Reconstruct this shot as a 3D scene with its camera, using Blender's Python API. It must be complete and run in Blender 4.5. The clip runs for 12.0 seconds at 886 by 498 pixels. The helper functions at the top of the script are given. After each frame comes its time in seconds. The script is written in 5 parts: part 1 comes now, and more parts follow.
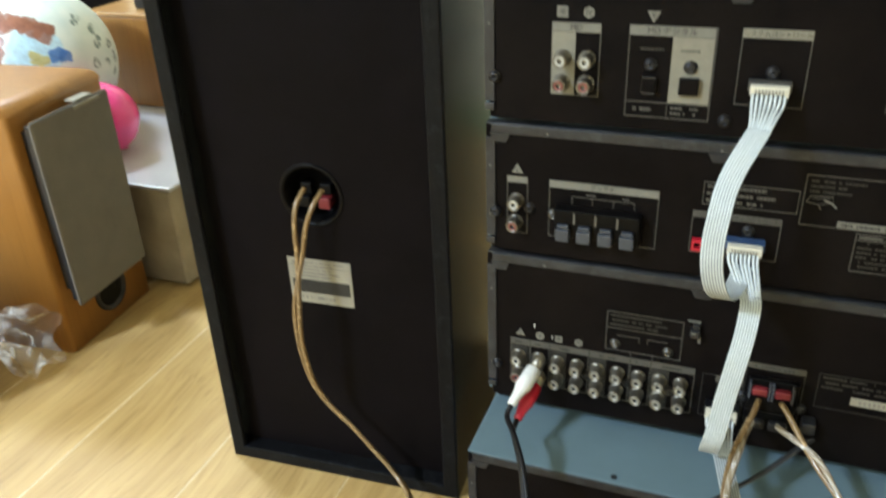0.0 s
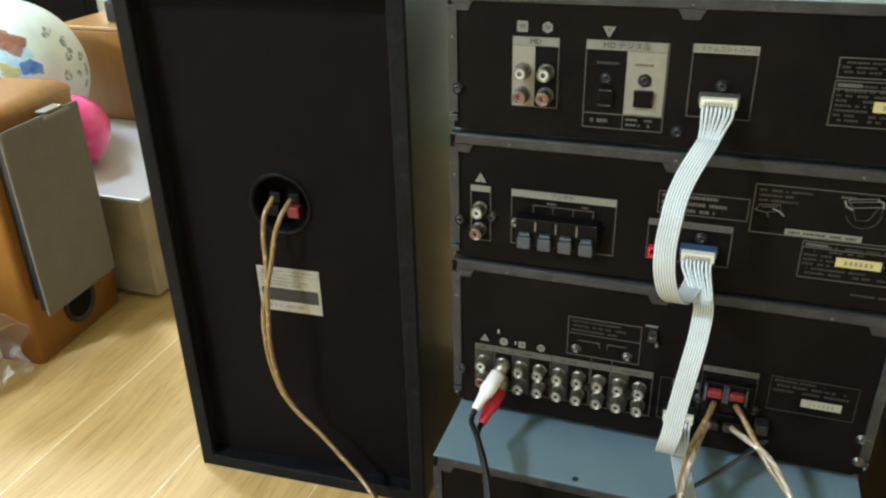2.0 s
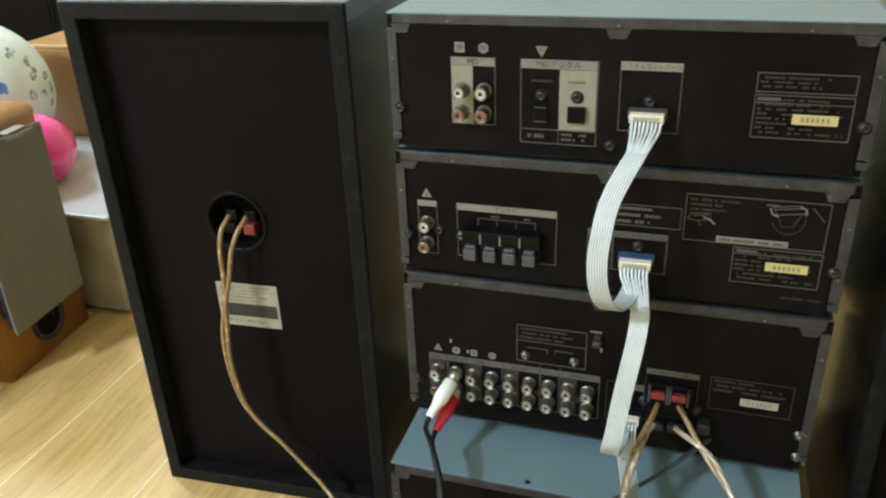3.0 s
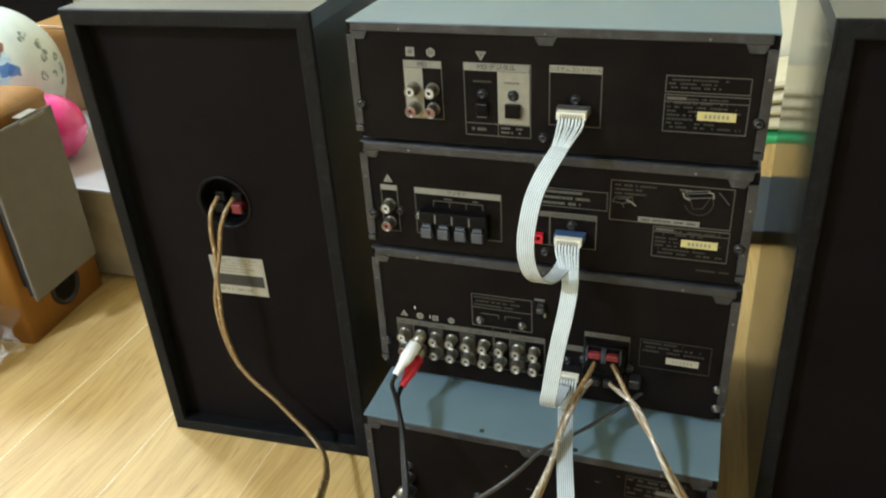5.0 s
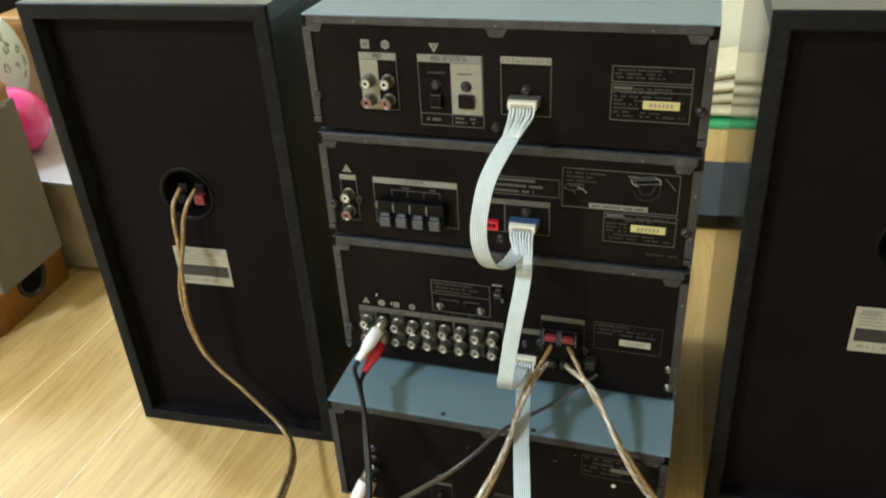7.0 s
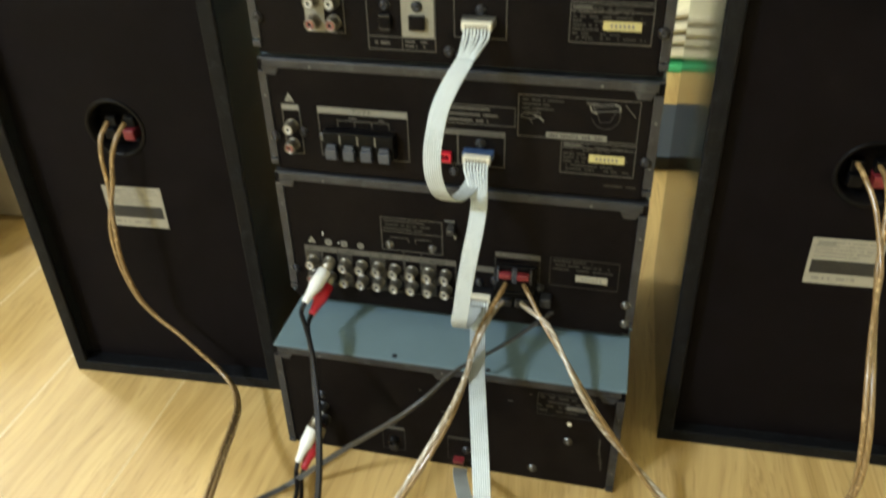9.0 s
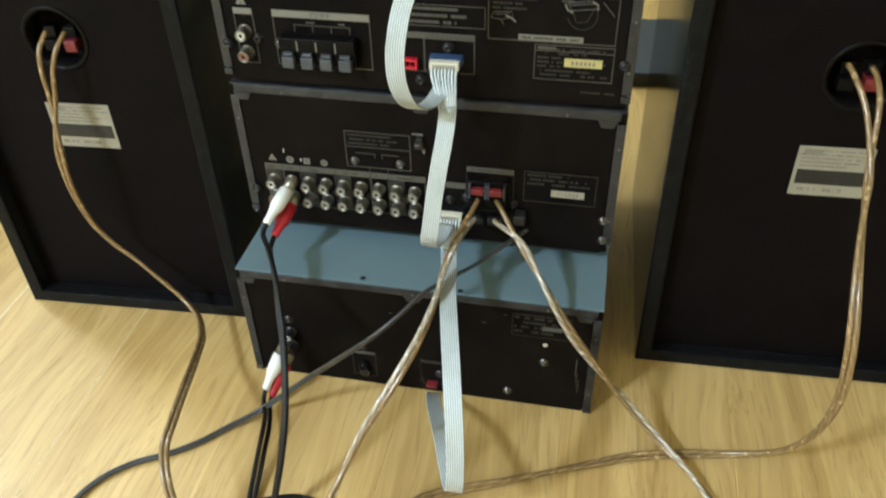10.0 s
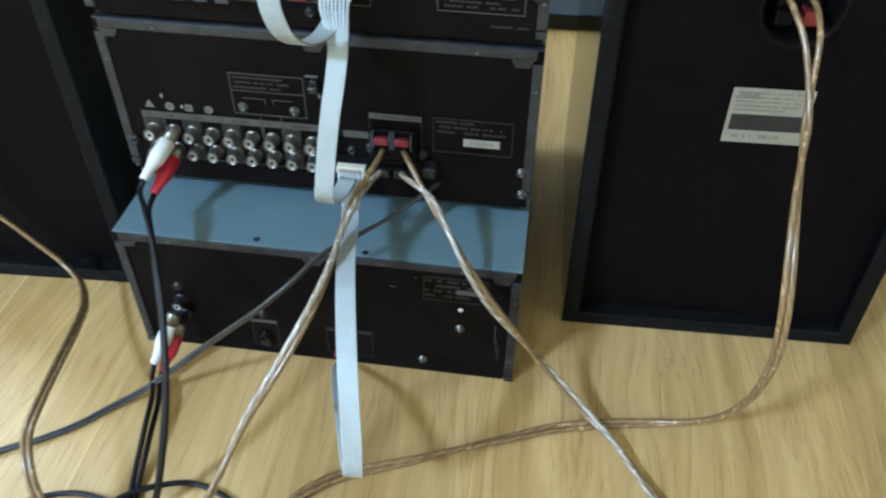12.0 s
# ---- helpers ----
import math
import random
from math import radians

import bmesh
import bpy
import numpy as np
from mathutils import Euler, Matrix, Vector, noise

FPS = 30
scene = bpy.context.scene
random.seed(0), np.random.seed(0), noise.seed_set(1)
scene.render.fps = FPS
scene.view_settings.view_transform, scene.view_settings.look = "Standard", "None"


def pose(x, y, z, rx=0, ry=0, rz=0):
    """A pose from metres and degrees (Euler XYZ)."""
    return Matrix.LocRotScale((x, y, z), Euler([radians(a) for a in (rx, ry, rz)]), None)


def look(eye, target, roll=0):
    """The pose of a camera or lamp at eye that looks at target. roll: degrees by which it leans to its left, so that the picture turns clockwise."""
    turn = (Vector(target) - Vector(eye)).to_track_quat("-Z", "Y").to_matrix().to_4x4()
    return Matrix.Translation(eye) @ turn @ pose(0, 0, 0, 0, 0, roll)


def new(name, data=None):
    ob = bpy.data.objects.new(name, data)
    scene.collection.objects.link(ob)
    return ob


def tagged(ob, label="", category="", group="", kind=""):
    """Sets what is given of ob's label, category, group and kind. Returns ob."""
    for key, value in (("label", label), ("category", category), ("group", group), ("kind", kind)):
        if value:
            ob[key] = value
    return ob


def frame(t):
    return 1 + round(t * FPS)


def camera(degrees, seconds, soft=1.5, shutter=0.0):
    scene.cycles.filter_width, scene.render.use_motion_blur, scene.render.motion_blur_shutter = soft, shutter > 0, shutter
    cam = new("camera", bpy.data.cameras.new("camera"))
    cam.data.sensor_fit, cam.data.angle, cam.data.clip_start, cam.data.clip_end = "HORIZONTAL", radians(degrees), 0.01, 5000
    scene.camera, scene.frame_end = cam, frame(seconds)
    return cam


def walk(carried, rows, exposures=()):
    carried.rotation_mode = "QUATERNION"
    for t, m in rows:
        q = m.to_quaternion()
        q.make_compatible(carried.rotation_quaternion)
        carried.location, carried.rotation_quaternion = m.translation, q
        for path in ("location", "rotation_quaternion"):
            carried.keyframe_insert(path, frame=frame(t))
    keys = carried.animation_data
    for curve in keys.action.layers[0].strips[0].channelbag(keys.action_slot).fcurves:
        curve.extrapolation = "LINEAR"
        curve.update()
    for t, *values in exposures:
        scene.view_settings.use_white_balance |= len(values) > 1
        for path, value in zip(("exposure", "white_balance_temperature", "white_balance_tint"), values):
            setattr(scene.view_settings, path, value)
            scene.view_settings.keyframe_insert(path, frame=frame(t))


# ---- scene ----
cam = camera(57.22, 12.0, soft=2.2, shutter=0.5)
PATH = [
    (0, (0.00951, -0.45883, 0.50288), (-0.64285, 1.18147, -0.43723), -2.395),
    (0.5, (0.01226, -0.47252, 0.51911), (-0.69760, 1.18563, -0.34496), -2.576),
    (1, (0.01446, -0.46964, 0.51548), (-0.68232, 1.18761, -0.36089), -2.820),
    (1.5, (0.01451, -0.46943, 0.50775), (-0.63277, 1.19752, -0.38796), -2.106),
    (2, (0.02078, -0.47055, 0.50326), (-0.57952, 1.20895, -0.40168), -1.434),
    (2.5, (0.03090, -0.46712, 0.50269), (-0.53466, 1.22107, -0.40843), -1.388),
    (3, (0.04792, -0.47396, 0.51613), (-0.51774, 1.22039, -0.38343), -2.354),
    (3.5, (0.06751, -0.46662, 0.50573), (-0.48875, 1.22763, -0.39984), -2.771),
    (5.5, (0.11422, -0.52353, 0.57286), (-0.48970, 1.09355, -0.43726), -3.744),
    (6, (0.11849, -0.52477, 0.56863), (-0.45384, 1.10197, -0.44436), -3.383),
    (6.5, (0.12633, -0.52172, 0.56822), (-0.42278, 1.10703, -0.45435), -3.386),
    (8.5, (0.12141, -0.51894, 0.55980), (-0.35829, 1.13246, -0.46136), -2.834),
    (9, (0.11387, -0.50740, 0.54060), (-0.27559, 1.10290, -0.57977), -1.543),
    (9.5, (0.11500, -0.49769, 0.52181), (-0.24594, 1.05613, -0.68458), -1.473),
    (10, (0.11681, -0.48787, 0.51214), (-0.20663, 1.03679, -0.74119), -1.430),
    (10.5, (0.11623, -0.48178, 0.49810), (-0.18192, 1.01197, -0.79798), -0.965),
    (11, (0.12118, -0.47771, 0.49509), (-0.15332, 1.02212, -0.79920), -0.563),
    (11.5, (0.12935, -0.47173, 0.48550), (-0.12114, 1.02169, -0.82101), -0.101),
    (12, (0.14046, -0.43578, 0.47561), (-0.05829, 1.03591, -0.86403), 0.613),
]
# the clip's camera turns its white balance cooler towards the end
BALANCE = [(0.0, 0.0, 6300, 10), (5.5, 0.0, 6500, 10), (8.5, 0.0, 6700, 10), (9.0, 0.0, 6950, 8), (10.0, 0.0, 6400, 7), (10.5, 0.0, 6000, 6), (11.0, 0.0, 5600, 6), (11.5, 0.0, 5450, 7), (12.0, -0.03, 5200, 9)]
walk(cam, [(t, look(eye, target, roll)) for t, eye, target, roll in PATH], BALANCE)

# ---- light: two round ceiling lamps ----
world = bpy.data.worlds.new("world")
scene.world = world
world.use_nodes = True
world.node_tree.nodes["Background"].inputs[0].default_value = (0.9, 0.95, 1.0, 1)
world.node_tree.nodes["Background"].inputs[1].default_value = 0.02
lamp = bpy.data.lights.new("ceiling_lamp", "AREA")
lamp.shape, lamp.size, lamp.energy, lamp.color = "DISK", 0.5, 155.0, (0.81, 1.0, 1.27)
lamp_ob = new("ceiling_lamp", lamp)
lamp_ob.matrix_world = pose(-1.75, -2.2, 2.33, 0, 0, 0)
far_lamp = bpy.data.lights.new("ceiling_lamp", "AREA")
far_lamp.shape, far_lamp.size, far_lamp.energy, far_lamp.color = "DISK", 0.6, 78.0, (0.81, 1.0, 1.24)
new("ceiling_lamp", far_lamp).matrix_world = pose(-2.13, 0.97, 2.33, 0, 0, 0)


# ---- materials ----
def tree(name):
    m = bpy.data.materials.new(name)
    m.use_nodes = True
    nt = m.node_tree
    return m, nt, nt.nodes["Principled BSDF"]


def node(nt, kind, inputs=(), operation=""):
    n = nt.nodes.new(kind)
    if operation:
        n.operation = operation
    for k, v in dict(inputs).items():
        if isinstance(v, bpy.types.NodeSocket):
            nt.links.new(v, n.inputs[k])
        else:
            n.inputs[k].default_value = v
    return n


def mixed(nt, fac, a, b, how="MIX"):
    n = nt.nodes.new("ShaderNodeMix")
    n.data_type, n.blend_type = "RGBA", how
    for k, v in ((0, fac), (6, a), (7, b)):
        if isinstance(v, bpy.types.NodeSocket):
            nt.links.new(v, n.inputs[k])
        else:
            n.inputs[k].default_value = v if k == 0 or len(v) == 4 else (*v, 1)
    return n.outputs[2]


def ramp(nt, fac, *stops):
    n = nt.nodes.new("ShaderNodeValToRGB")
    while len(n.color_ramp.elements) < len(stops):
        n.color_ramp.elements.new(0.5)
    for e, (p, c) in zip(n.color_ramp.elements, stops):
        e.position, e.color = p, (*c, 1) if len(c) == 3 else c
    nt.links.new(fac, n.inputs[0])
    return n.outputs[0]


def surface(name, base, rough=0.5, metal=0.0, var=0.25, scale=60.0, bump=0.15, fine=900.0, coat=0.0, spec=0.5):
    """Paint, plastic or metal with stains at one scale and grain at another."""
    m, nt, p = tree(name)
    at = node(nt, "ShaderNodeTexCoord").outputs["Object"]
    big = node(nt, "ShaderNodeTexNoise", {"Vector": at, "Scale": scale, "Detail": 6.0, "Roughness": 0.6}).outputs[0]
    small = node(nt, "ShaderNodeTexNoise", {"Vector": at, "Scale": fine, "Detail": 3.0}).outputs[0]
    dark, light = [tuple(min(1, c * f) for c in base) for f in (1 - var, 1 + var)]
    col = ramp(nt, big, (0.3, dark), (0.7, light))
    col = mixed(nt, 0.25, col, ramp(nt, small, (0.35, dark), (0.65, light)))
    nt.links.new(col, p.inputs["Base Color"])
    r = node(nt, "ShaderNodeMapRange", {0: big, 3: max(0.02, rough - 0.1), 4: min(1, rough + 0.1)}).outputs[0]
    nt.links.new(r, p.inputs["Roughness"])
    p.inputs["Metallic"].default_value = metal
    p.inputs["Coat Weight"].default_value = coat
    p.inputs["Specular IOR Level"].default_value = spec
    b = node(nt, "ShaderNodeBump", {"Height": small, "Strength": bump, "Distance": 0.0004})
    nt.links.new(b.outputs[0], p.inputs["Normal"])
    return m


def wood(name, dark, light, along="y", rough=0.35, coat=0.3, fine=1.0, each=0.0, stretch=0.1, pore=0.5, spec=0.5, wavy=0.0, broad=0.45):
    """Grain that runs along one axis; each: how much single boards differ."""
    m, nt, p = tree(name)
    at = node(nt, "ShaderNodeTexCoord").outputs["Object"]
    rnd = node(nt, "ShaderNodeObjectInfo").outputs["Random"]
    off = node(nt, "ShaderNodeVectorMath", {0: at, 1: node(nt, "ShaderNodeCombineXYZ", {0: node(nt, "ShaderNodeMath", {0: rnd, 1: 7.0}, operation="MULTIPLY").outputs[0], 1: node(nt, "ShaderNodeMath", {0: rnd, 1: 13.0}, operation="MULTIPLY").outputs[0]}).outputs[0]}, operation="ADD").outputs[0]
    if wavy:
        sway = node(nt, "ShaderNodeTexNoise", {"Vector": node(nt, "ShaderNodeMapping", {"Vector": off, "Scale": (1.0, 0.35, 1.0)}).outputs[0], "Scale": 9.0, "Detail": 2.0}).outputs[1]
        off = node(nt, "ShaderNodeVectorMath", {0: off, 1: node(nt, "ShaderNodeVectorMath", {0: sway, "Scale": wavy}, operation="SCALE").outputs[0]}, operation="ADD").outputs[0]
    k = {"x": (stretch, 1, 1), "y": (1, stretch, 1), "z": (1, 1, stretch)}[along]
    mp = node(nt, "ShaderNodeMapping", {"Vector": off, "Scale": k}).outputs[0]
    warp = node(nt, "ShaderNodeTexNoise", {"Vector": mp, "Scale": 14.0, "Detail": 3.0, "Distortion": 0.6}).outputs[0]
    rings = node(nt, "ShaderNodeTexNoise", {"Vector": mp, "Scale": 75.0 * fine, "Detail": 7.0, "Roughness": 0.6, "Distortion": 1.2}).outputs[0]
    pores = node(nt, "ShaderNodeTexNoise", {"Vector": mp, "Scale": 420.0 * fine, "Detail": 2.0}).outputs[0]
    mid = tuple((a + b) / 2 for a, b in zip(dark, light))
    col = ramp(nt, rings, (0.28, dark), (0.5, mid), (0.72, light))
    col = mixed(nt, broad, col, ramp(nt, warp, (0.35, dark), (0.65, light)))
    col = mixed(nt, pore, col, ramp(nt, pores, (0.32, tuple(c * 0.8 for c in dark)), (0.45, (1, 1, 1))), "MULTIPLY")
    if each:
        col = mixed(nt, each, col, ramp(nt, rnd, (0.0, (0.75, 0.72, 0.68)), (1.0, (1.15, 1.12, 1.1))), "MULTIPLY")
    nt.links.new(col, p.inputs["Base Color"])
    p.inputs["Roughness"].default_value = rough
    p.inputs["Coat Weight"].default_value = coat
    p.inputs["Coat Roughness"].default_value = 0.2
    p.inputs["Specular IOR Level"].default_value = spec
    b = node(nt, "ShaderNodeBump", {"Height": pores, "Strength": 0.12, "Distance": 0.0004})
    nt.links.new(b.outputs[0], p.inputs["Normal"])
    return m


def strand_cable(name, wire, jacket, show=0.3, glint=0.5):
    """Fine stranded wire in a clear, yellowed jacket: a smooth amber cord with long strands and a few painted glints.
    """
    m, nt, p = tree(name)
    uv = node(nt, "ShaderNodeTexCoord").outputs["UV"]
    sep = node(nt, "ShaderNodeSeparateXYZ", {0: uv})
    turn = node(nt, "ShaderNodeMath", {0: sep.outputs[0], 1: 75.0}, operation="MULTIPLY").outputs[0]
    turn = node(nt, "ShaderNodeMath", {0: turn, 1: node(nt, "ShaderNodeMath", {0: sep.outputs[1], 1: 3.0}, operation="MULTIPLY").outputs[0]}, operation="ADD").outputs[0]
    w = node(nt, "ShaderNodeTexWave", {"Vector": node(nt, "ShaderNodeCombineXYZ", {0: turn}).outputs[0], "Scale": 0.32, "Distortion": 3.0, "Detail": 3.0, "Detail Scale": 1.5}).outputs[1]
    at = node(nt, "ShaderNodeTexCoord").outputs["Object"]
    n = node(nt, "ShaderNodeTexNoise", {"Vector": at, "Scale": 45.0, "Detail": 4.0}).outputs[0]
    glint_mask = node(nt, "ShaderNodeTexNoise", {"Vector": at, "Scale": 210.0, "Detail": 2.0}).outputs[0]
    col = mixed(nt, ramp(nt, w, (0.35, (0, 0, 0)), (0.95, (show, show, show))), jacket, wire)
    col = mixed(nt, 0.5, col, ramp(nt, n, (0.3, (0.62, 0.56, 0.48)), (0.7, (1, 1, 1))), "MULTIPLY")
    # Glints on the jacket, put into the base colour as pale specks.
    col = mixed(nt, ramp(nt, glint_mask, (0.60, (0, 0, 0)), (0.70, (glint, glint, glint))), col, tuple(min(0.85, c * 1.7) for c in wire))
    nt.links.new(col, p.inputs["Base Color"])
    p.inputs["Roughness"].default_value = 0.32
    p.inputs["Coat Weight"].default_value = 0.5
    p.inputs["Coat Roughness"].default_value = 0.15
    return m


def scuffed(m, tint, scale=70.0, low=0.60, high=0.72, most=0.6):
    """Rubbed patches and fine specks of another tone over a finished surface."""
    nt = m.node_tree
    p = nt.nodes["Principled BSDF"]
    at = node(nt, "ShaderNodeTexCoord").outputs["Object"]
    patch = node(nt, "ShaderNodeTexNoise", {"Vector": at, "Scale": scale, "Detail": 9.0, "Roughness": 0.75}).outputs[0]
    col = mixed(nt, ramp(nt, patch, (low, (0, 0, 0)), (high, (most, most, most))), p.inputs["Base Color"].links[0].from_socket, tint)
    nt.links.new(col, p.inputs["Base Color"])
    return m


def ribbon_material():
    """Pale vinyl cores, with the shade of the groove between each two painted darker."""
    m, nt, p = tree("grey_white_ribbon_vinyl")
    co = node(nt, "ShaderNodeTexCoord")
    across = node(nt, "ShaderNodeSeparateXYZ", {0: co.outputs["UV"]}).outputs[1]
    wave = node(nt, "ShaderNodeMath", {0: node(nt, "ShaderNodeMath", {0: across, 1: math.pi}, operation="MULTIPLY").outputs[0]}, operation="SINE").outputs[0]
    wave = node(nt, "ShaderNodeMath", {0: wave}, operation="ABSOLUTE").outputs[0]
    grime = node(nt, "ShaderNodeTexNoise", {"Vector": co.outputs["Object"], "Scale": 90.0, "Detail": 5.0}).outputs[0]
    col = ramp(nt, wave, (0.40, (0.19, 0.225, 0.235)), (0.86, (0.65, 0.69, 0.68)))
    col = mixed(nt, 0.35, col, ramp(nt, grime, (0.3, (0.72, 0.70, 0.66)), (0.6, (1, 1, 1))), "MULTIPLY")
    nt.links.new(col, p.inputs["Base Color"])
    p.inputs["Roughness"].default_value = 0.4
    return m


M_FLOOR = wood("laminate_floor", (0.35, 0.212, 0.063), (0.645, 0.45, 0.187), "y", rough=0.48, coat=0.05, each=0.35, stretch=0.022, pore=0.26, wavy=0.055, broad=0.45, spec=0.4)
# Glare on the joints as a pale colour; the slab underneath shares it.
M_SUB = surface("floor_joint_glare", (0.72, 0.58, 0.36), 0.3)
M_WALL = surface("cream_wall", (0.80, 0.75, 0.58), 0.8, var=0.06, scale=8, fine=300)
M_CEIL = surface("white_ceiling", (0.78, 0.78, 0.74), 0.9, var=0.04, scale=5)
M_STEEL = surface("blue_grey_painted_steel", (0.125, 0.183, 0.205), 0.4, var=0.08, scale=25, bump=0.25, fine=2500)
M_FLANGE = scuffed(surface("worn_grey_steel_and_lip_shade", (0.026, 0.0265, 0.029), 0.40, 0.3, var=0.5, scale=60), (0.085, 0.09, 0.092), 45.0, 0.52, 0.72, 0.7)
M_PANEL = scuffed(surface("black_brown_panel", (0.0034, 0.0024, 0.0025), 0.5, var=0.35, scale=40, bump=0.1, spec=0.06), (0.014, 0.0105, 0.0085), 9.0, 0.42, 0.72, 0.5)
M_PRINT = surface("silver_print", (0.155, 0.148, 0.122), 0.5, var=0.12, scale=300)
M_PALE = surface("pale_gold_plate", (0.195, 0.182, 0.14), 0.45, var=0.12, scale=200)
M_LINE = surface("thin_print_line", (0.064, 0.060, 0.050), 0.5, var=0.2, scale=300)
M_FAINT = surface("faint_print", (0.017, 0.016, 0.0135), 0.5, var=0.5, scale=700)
M_INK = surface("dark_ink_and_hole_shade", (0.015, 0.014, 0.012), 0.6)
M_STICKER = surface("yellow_sticker", (0.42, 0.355, 0.14), 0.55, var=0.1, scale=150)
M_PAPER = surface("ivory_paper", (0.26, 0.235, 0.175), 0.6, var=0.1, scale=120)
M_CHROME = surface("nickel_metal", (0.21, 0.193, 0.158), 0.36, 0.9, var=0.2, scale=400)
M_SCREW = surface("black_screw_metal", (0.038, 0.038, 0.041), 0.34, 0.8, var=0.3, scale=600)
M_ZINC = surface("zinc_screw_metal", (0.15, 0.15, 0.145), 0.3, 1.0, var=0.2, scale=500)
M_WHITE = surface("white_plastic", (0.72, 0.71, 0.67), 0.4, var=0.06, scale=200)
M_CREAM = surface("cream_connector_plastic", (0.62, 0.58, 0.46), 0.45, var=0.08, scale=300)
M_RED = surface("red_plastic", (0.42, 0.010, 0.025), 0.35, var=0.12, scale=200)
M_CORE = surface("ivory_insulator", (0.44, 0.42, 0.36), 0.45, var=0.1, scale=300)
M_GREYCORE = surface("grey_insulator", (0.25, 0.235, 0.195), 0.45, var=0.1, scale=300)
M_REDCORE = surface("faded_red_insulator", (0.20, 0.065, 0.05), 0.45, var=0.15, scale=300)
M_DULLRED = surface("dull_red_plastic", (0.15, 0.014, 0.018), 0.4, var=0.2, scale=300)
M_BLACK = surface("black_plastic", (0.014, 0.014, 0.015), 0.4, var=0.25, scale=150)
M_LEVER = surface("slate_grey_plastic", (0.045, 0.05, 0.06), 0.4, var=0.15, scale=300)
M_BLUE = surface("blue_plastic", (0.03, 0.06, 0.13), 0.4, var=0.15, scale=300)
M_CUP = surface("black_moulded_cup", (0.0035, 0.0032, 0.0032), 0.32, var=0.2, scale=100, spec=0.1)
M_GREYINK = surface("grey_brown_ink", (0.17, 0.155, 0.12), 0.6, var=0.2, scale=400)
M_RUBBER = surface("black_rubber", (0.012, 0.012, 0.013), 0.55, var=0.2, scale=200)
M_GREYCORD = surface("grey_vinyl_cord", (0.042, 0.041, 0.040), 0.42, var=0.25, scale=150, coat=0.12)
M_BLACKCORD = surface("black_vinyl_cord", (0.007, 0.006, 0.0058), 0.45, var=0.2, scale=150, spec=0.25)
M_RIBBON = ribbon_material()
M_RIBBONCORE = surface("grey_white_core_vinyl", (0.62, 0.66, 0.65), 0.4, var=0.08, scale=200)
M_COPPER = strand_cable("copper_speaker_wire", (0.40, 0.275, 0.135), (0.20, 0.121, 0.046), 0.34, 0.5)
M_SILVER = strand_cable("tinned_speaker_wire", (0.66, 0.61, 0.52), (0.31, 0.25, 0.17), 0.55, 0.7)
M_VINYL = wood("black_woodgrain_vinyl", (0.007, 0.008, 0.0095), (0.015, 0.0175, 0.019), "z", rough=0.24, coat=0.05, fine=1.5, spec=0.5)
M_BOARD = surface("black_back_board", (0.0042, 0.0031, 0.0035), 0.55, var=0.4, scale=30, spec=0.05)
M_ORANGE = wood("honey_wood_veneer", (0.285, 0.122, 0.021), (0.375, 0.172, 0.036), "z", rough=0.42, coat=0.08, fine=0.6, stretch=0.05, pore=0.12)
# Paler copy of the veneer: light from above put into the colour.
M_ORANGE_LIT = wood("honey_wood_veneer_lit", (0.42, 0.22, 0.07), (0.56, 0.32, 0.12), "x", rough=0.3, coat=0.35, fine=0.6, stretch=0.05, pore=0.12)
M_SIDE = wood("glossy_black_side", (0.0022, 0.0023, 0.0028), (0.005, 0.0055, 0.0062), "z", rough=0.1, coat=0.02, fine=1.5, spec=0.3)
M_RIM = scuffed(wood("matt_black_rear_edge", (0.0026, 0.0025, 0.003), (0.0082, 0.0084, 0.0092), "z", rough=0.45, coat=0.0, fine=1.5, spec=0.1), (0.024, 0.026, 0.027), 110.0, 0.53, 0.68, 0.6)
# Blue-grey base holds the top's reflected light; the scuffs are wear.
M_TOP = scuffed(wood("satin_black_top_sheen", (0.022, 0.028, 0.033), (0.040, 0.050, 0.057), "x", rough=0.34, coat=0.25, fine=1.5, spec=0.6), (0.10, 0.12, 0.125), 90.0, 0.62, 0.72, 0.5)
M_CLOTH = surface("grey_speaker_cloth", (0.168, 0.150, 0.122), 0.85, var=0.12, scale=40, bump=0.6, fine=1800)
M_BEIGE = surface("aged_beige_plastic", (0.33, 0.275, 0.195), 0.5, var=0.3, scale=18)
M_GREYTOP = surface("light_grey_painted_metal", (0.58, 0.58, 0.60), 0.3, var=0.05, scale=20)
M_PINK = surface("pink_rubber", (0.90, 0.05, 0.27), 0.22, var=0.05, scale=20, coat=0.6)
M_NAVY = surface("navy_painted_metal", (0.024, 0.038, 0.062), 0.5, var=0.15, scale=30, spec=0.3)
M_GREEN = surface("green_plastic", (0.05, 0.38, 0.14), 0.4, var=0.1, scale=60)
M_FABRIC = surface("cream_fabric", (0.68, 0.60, 0.40), 0.9, var=0.1, scale=60, bump=0.5, fine=1500)
M_BAGSTUFF = surface("dark_cloth", (0.03, 0.03, 0.04), 0.7, var=0.4, scale=60)


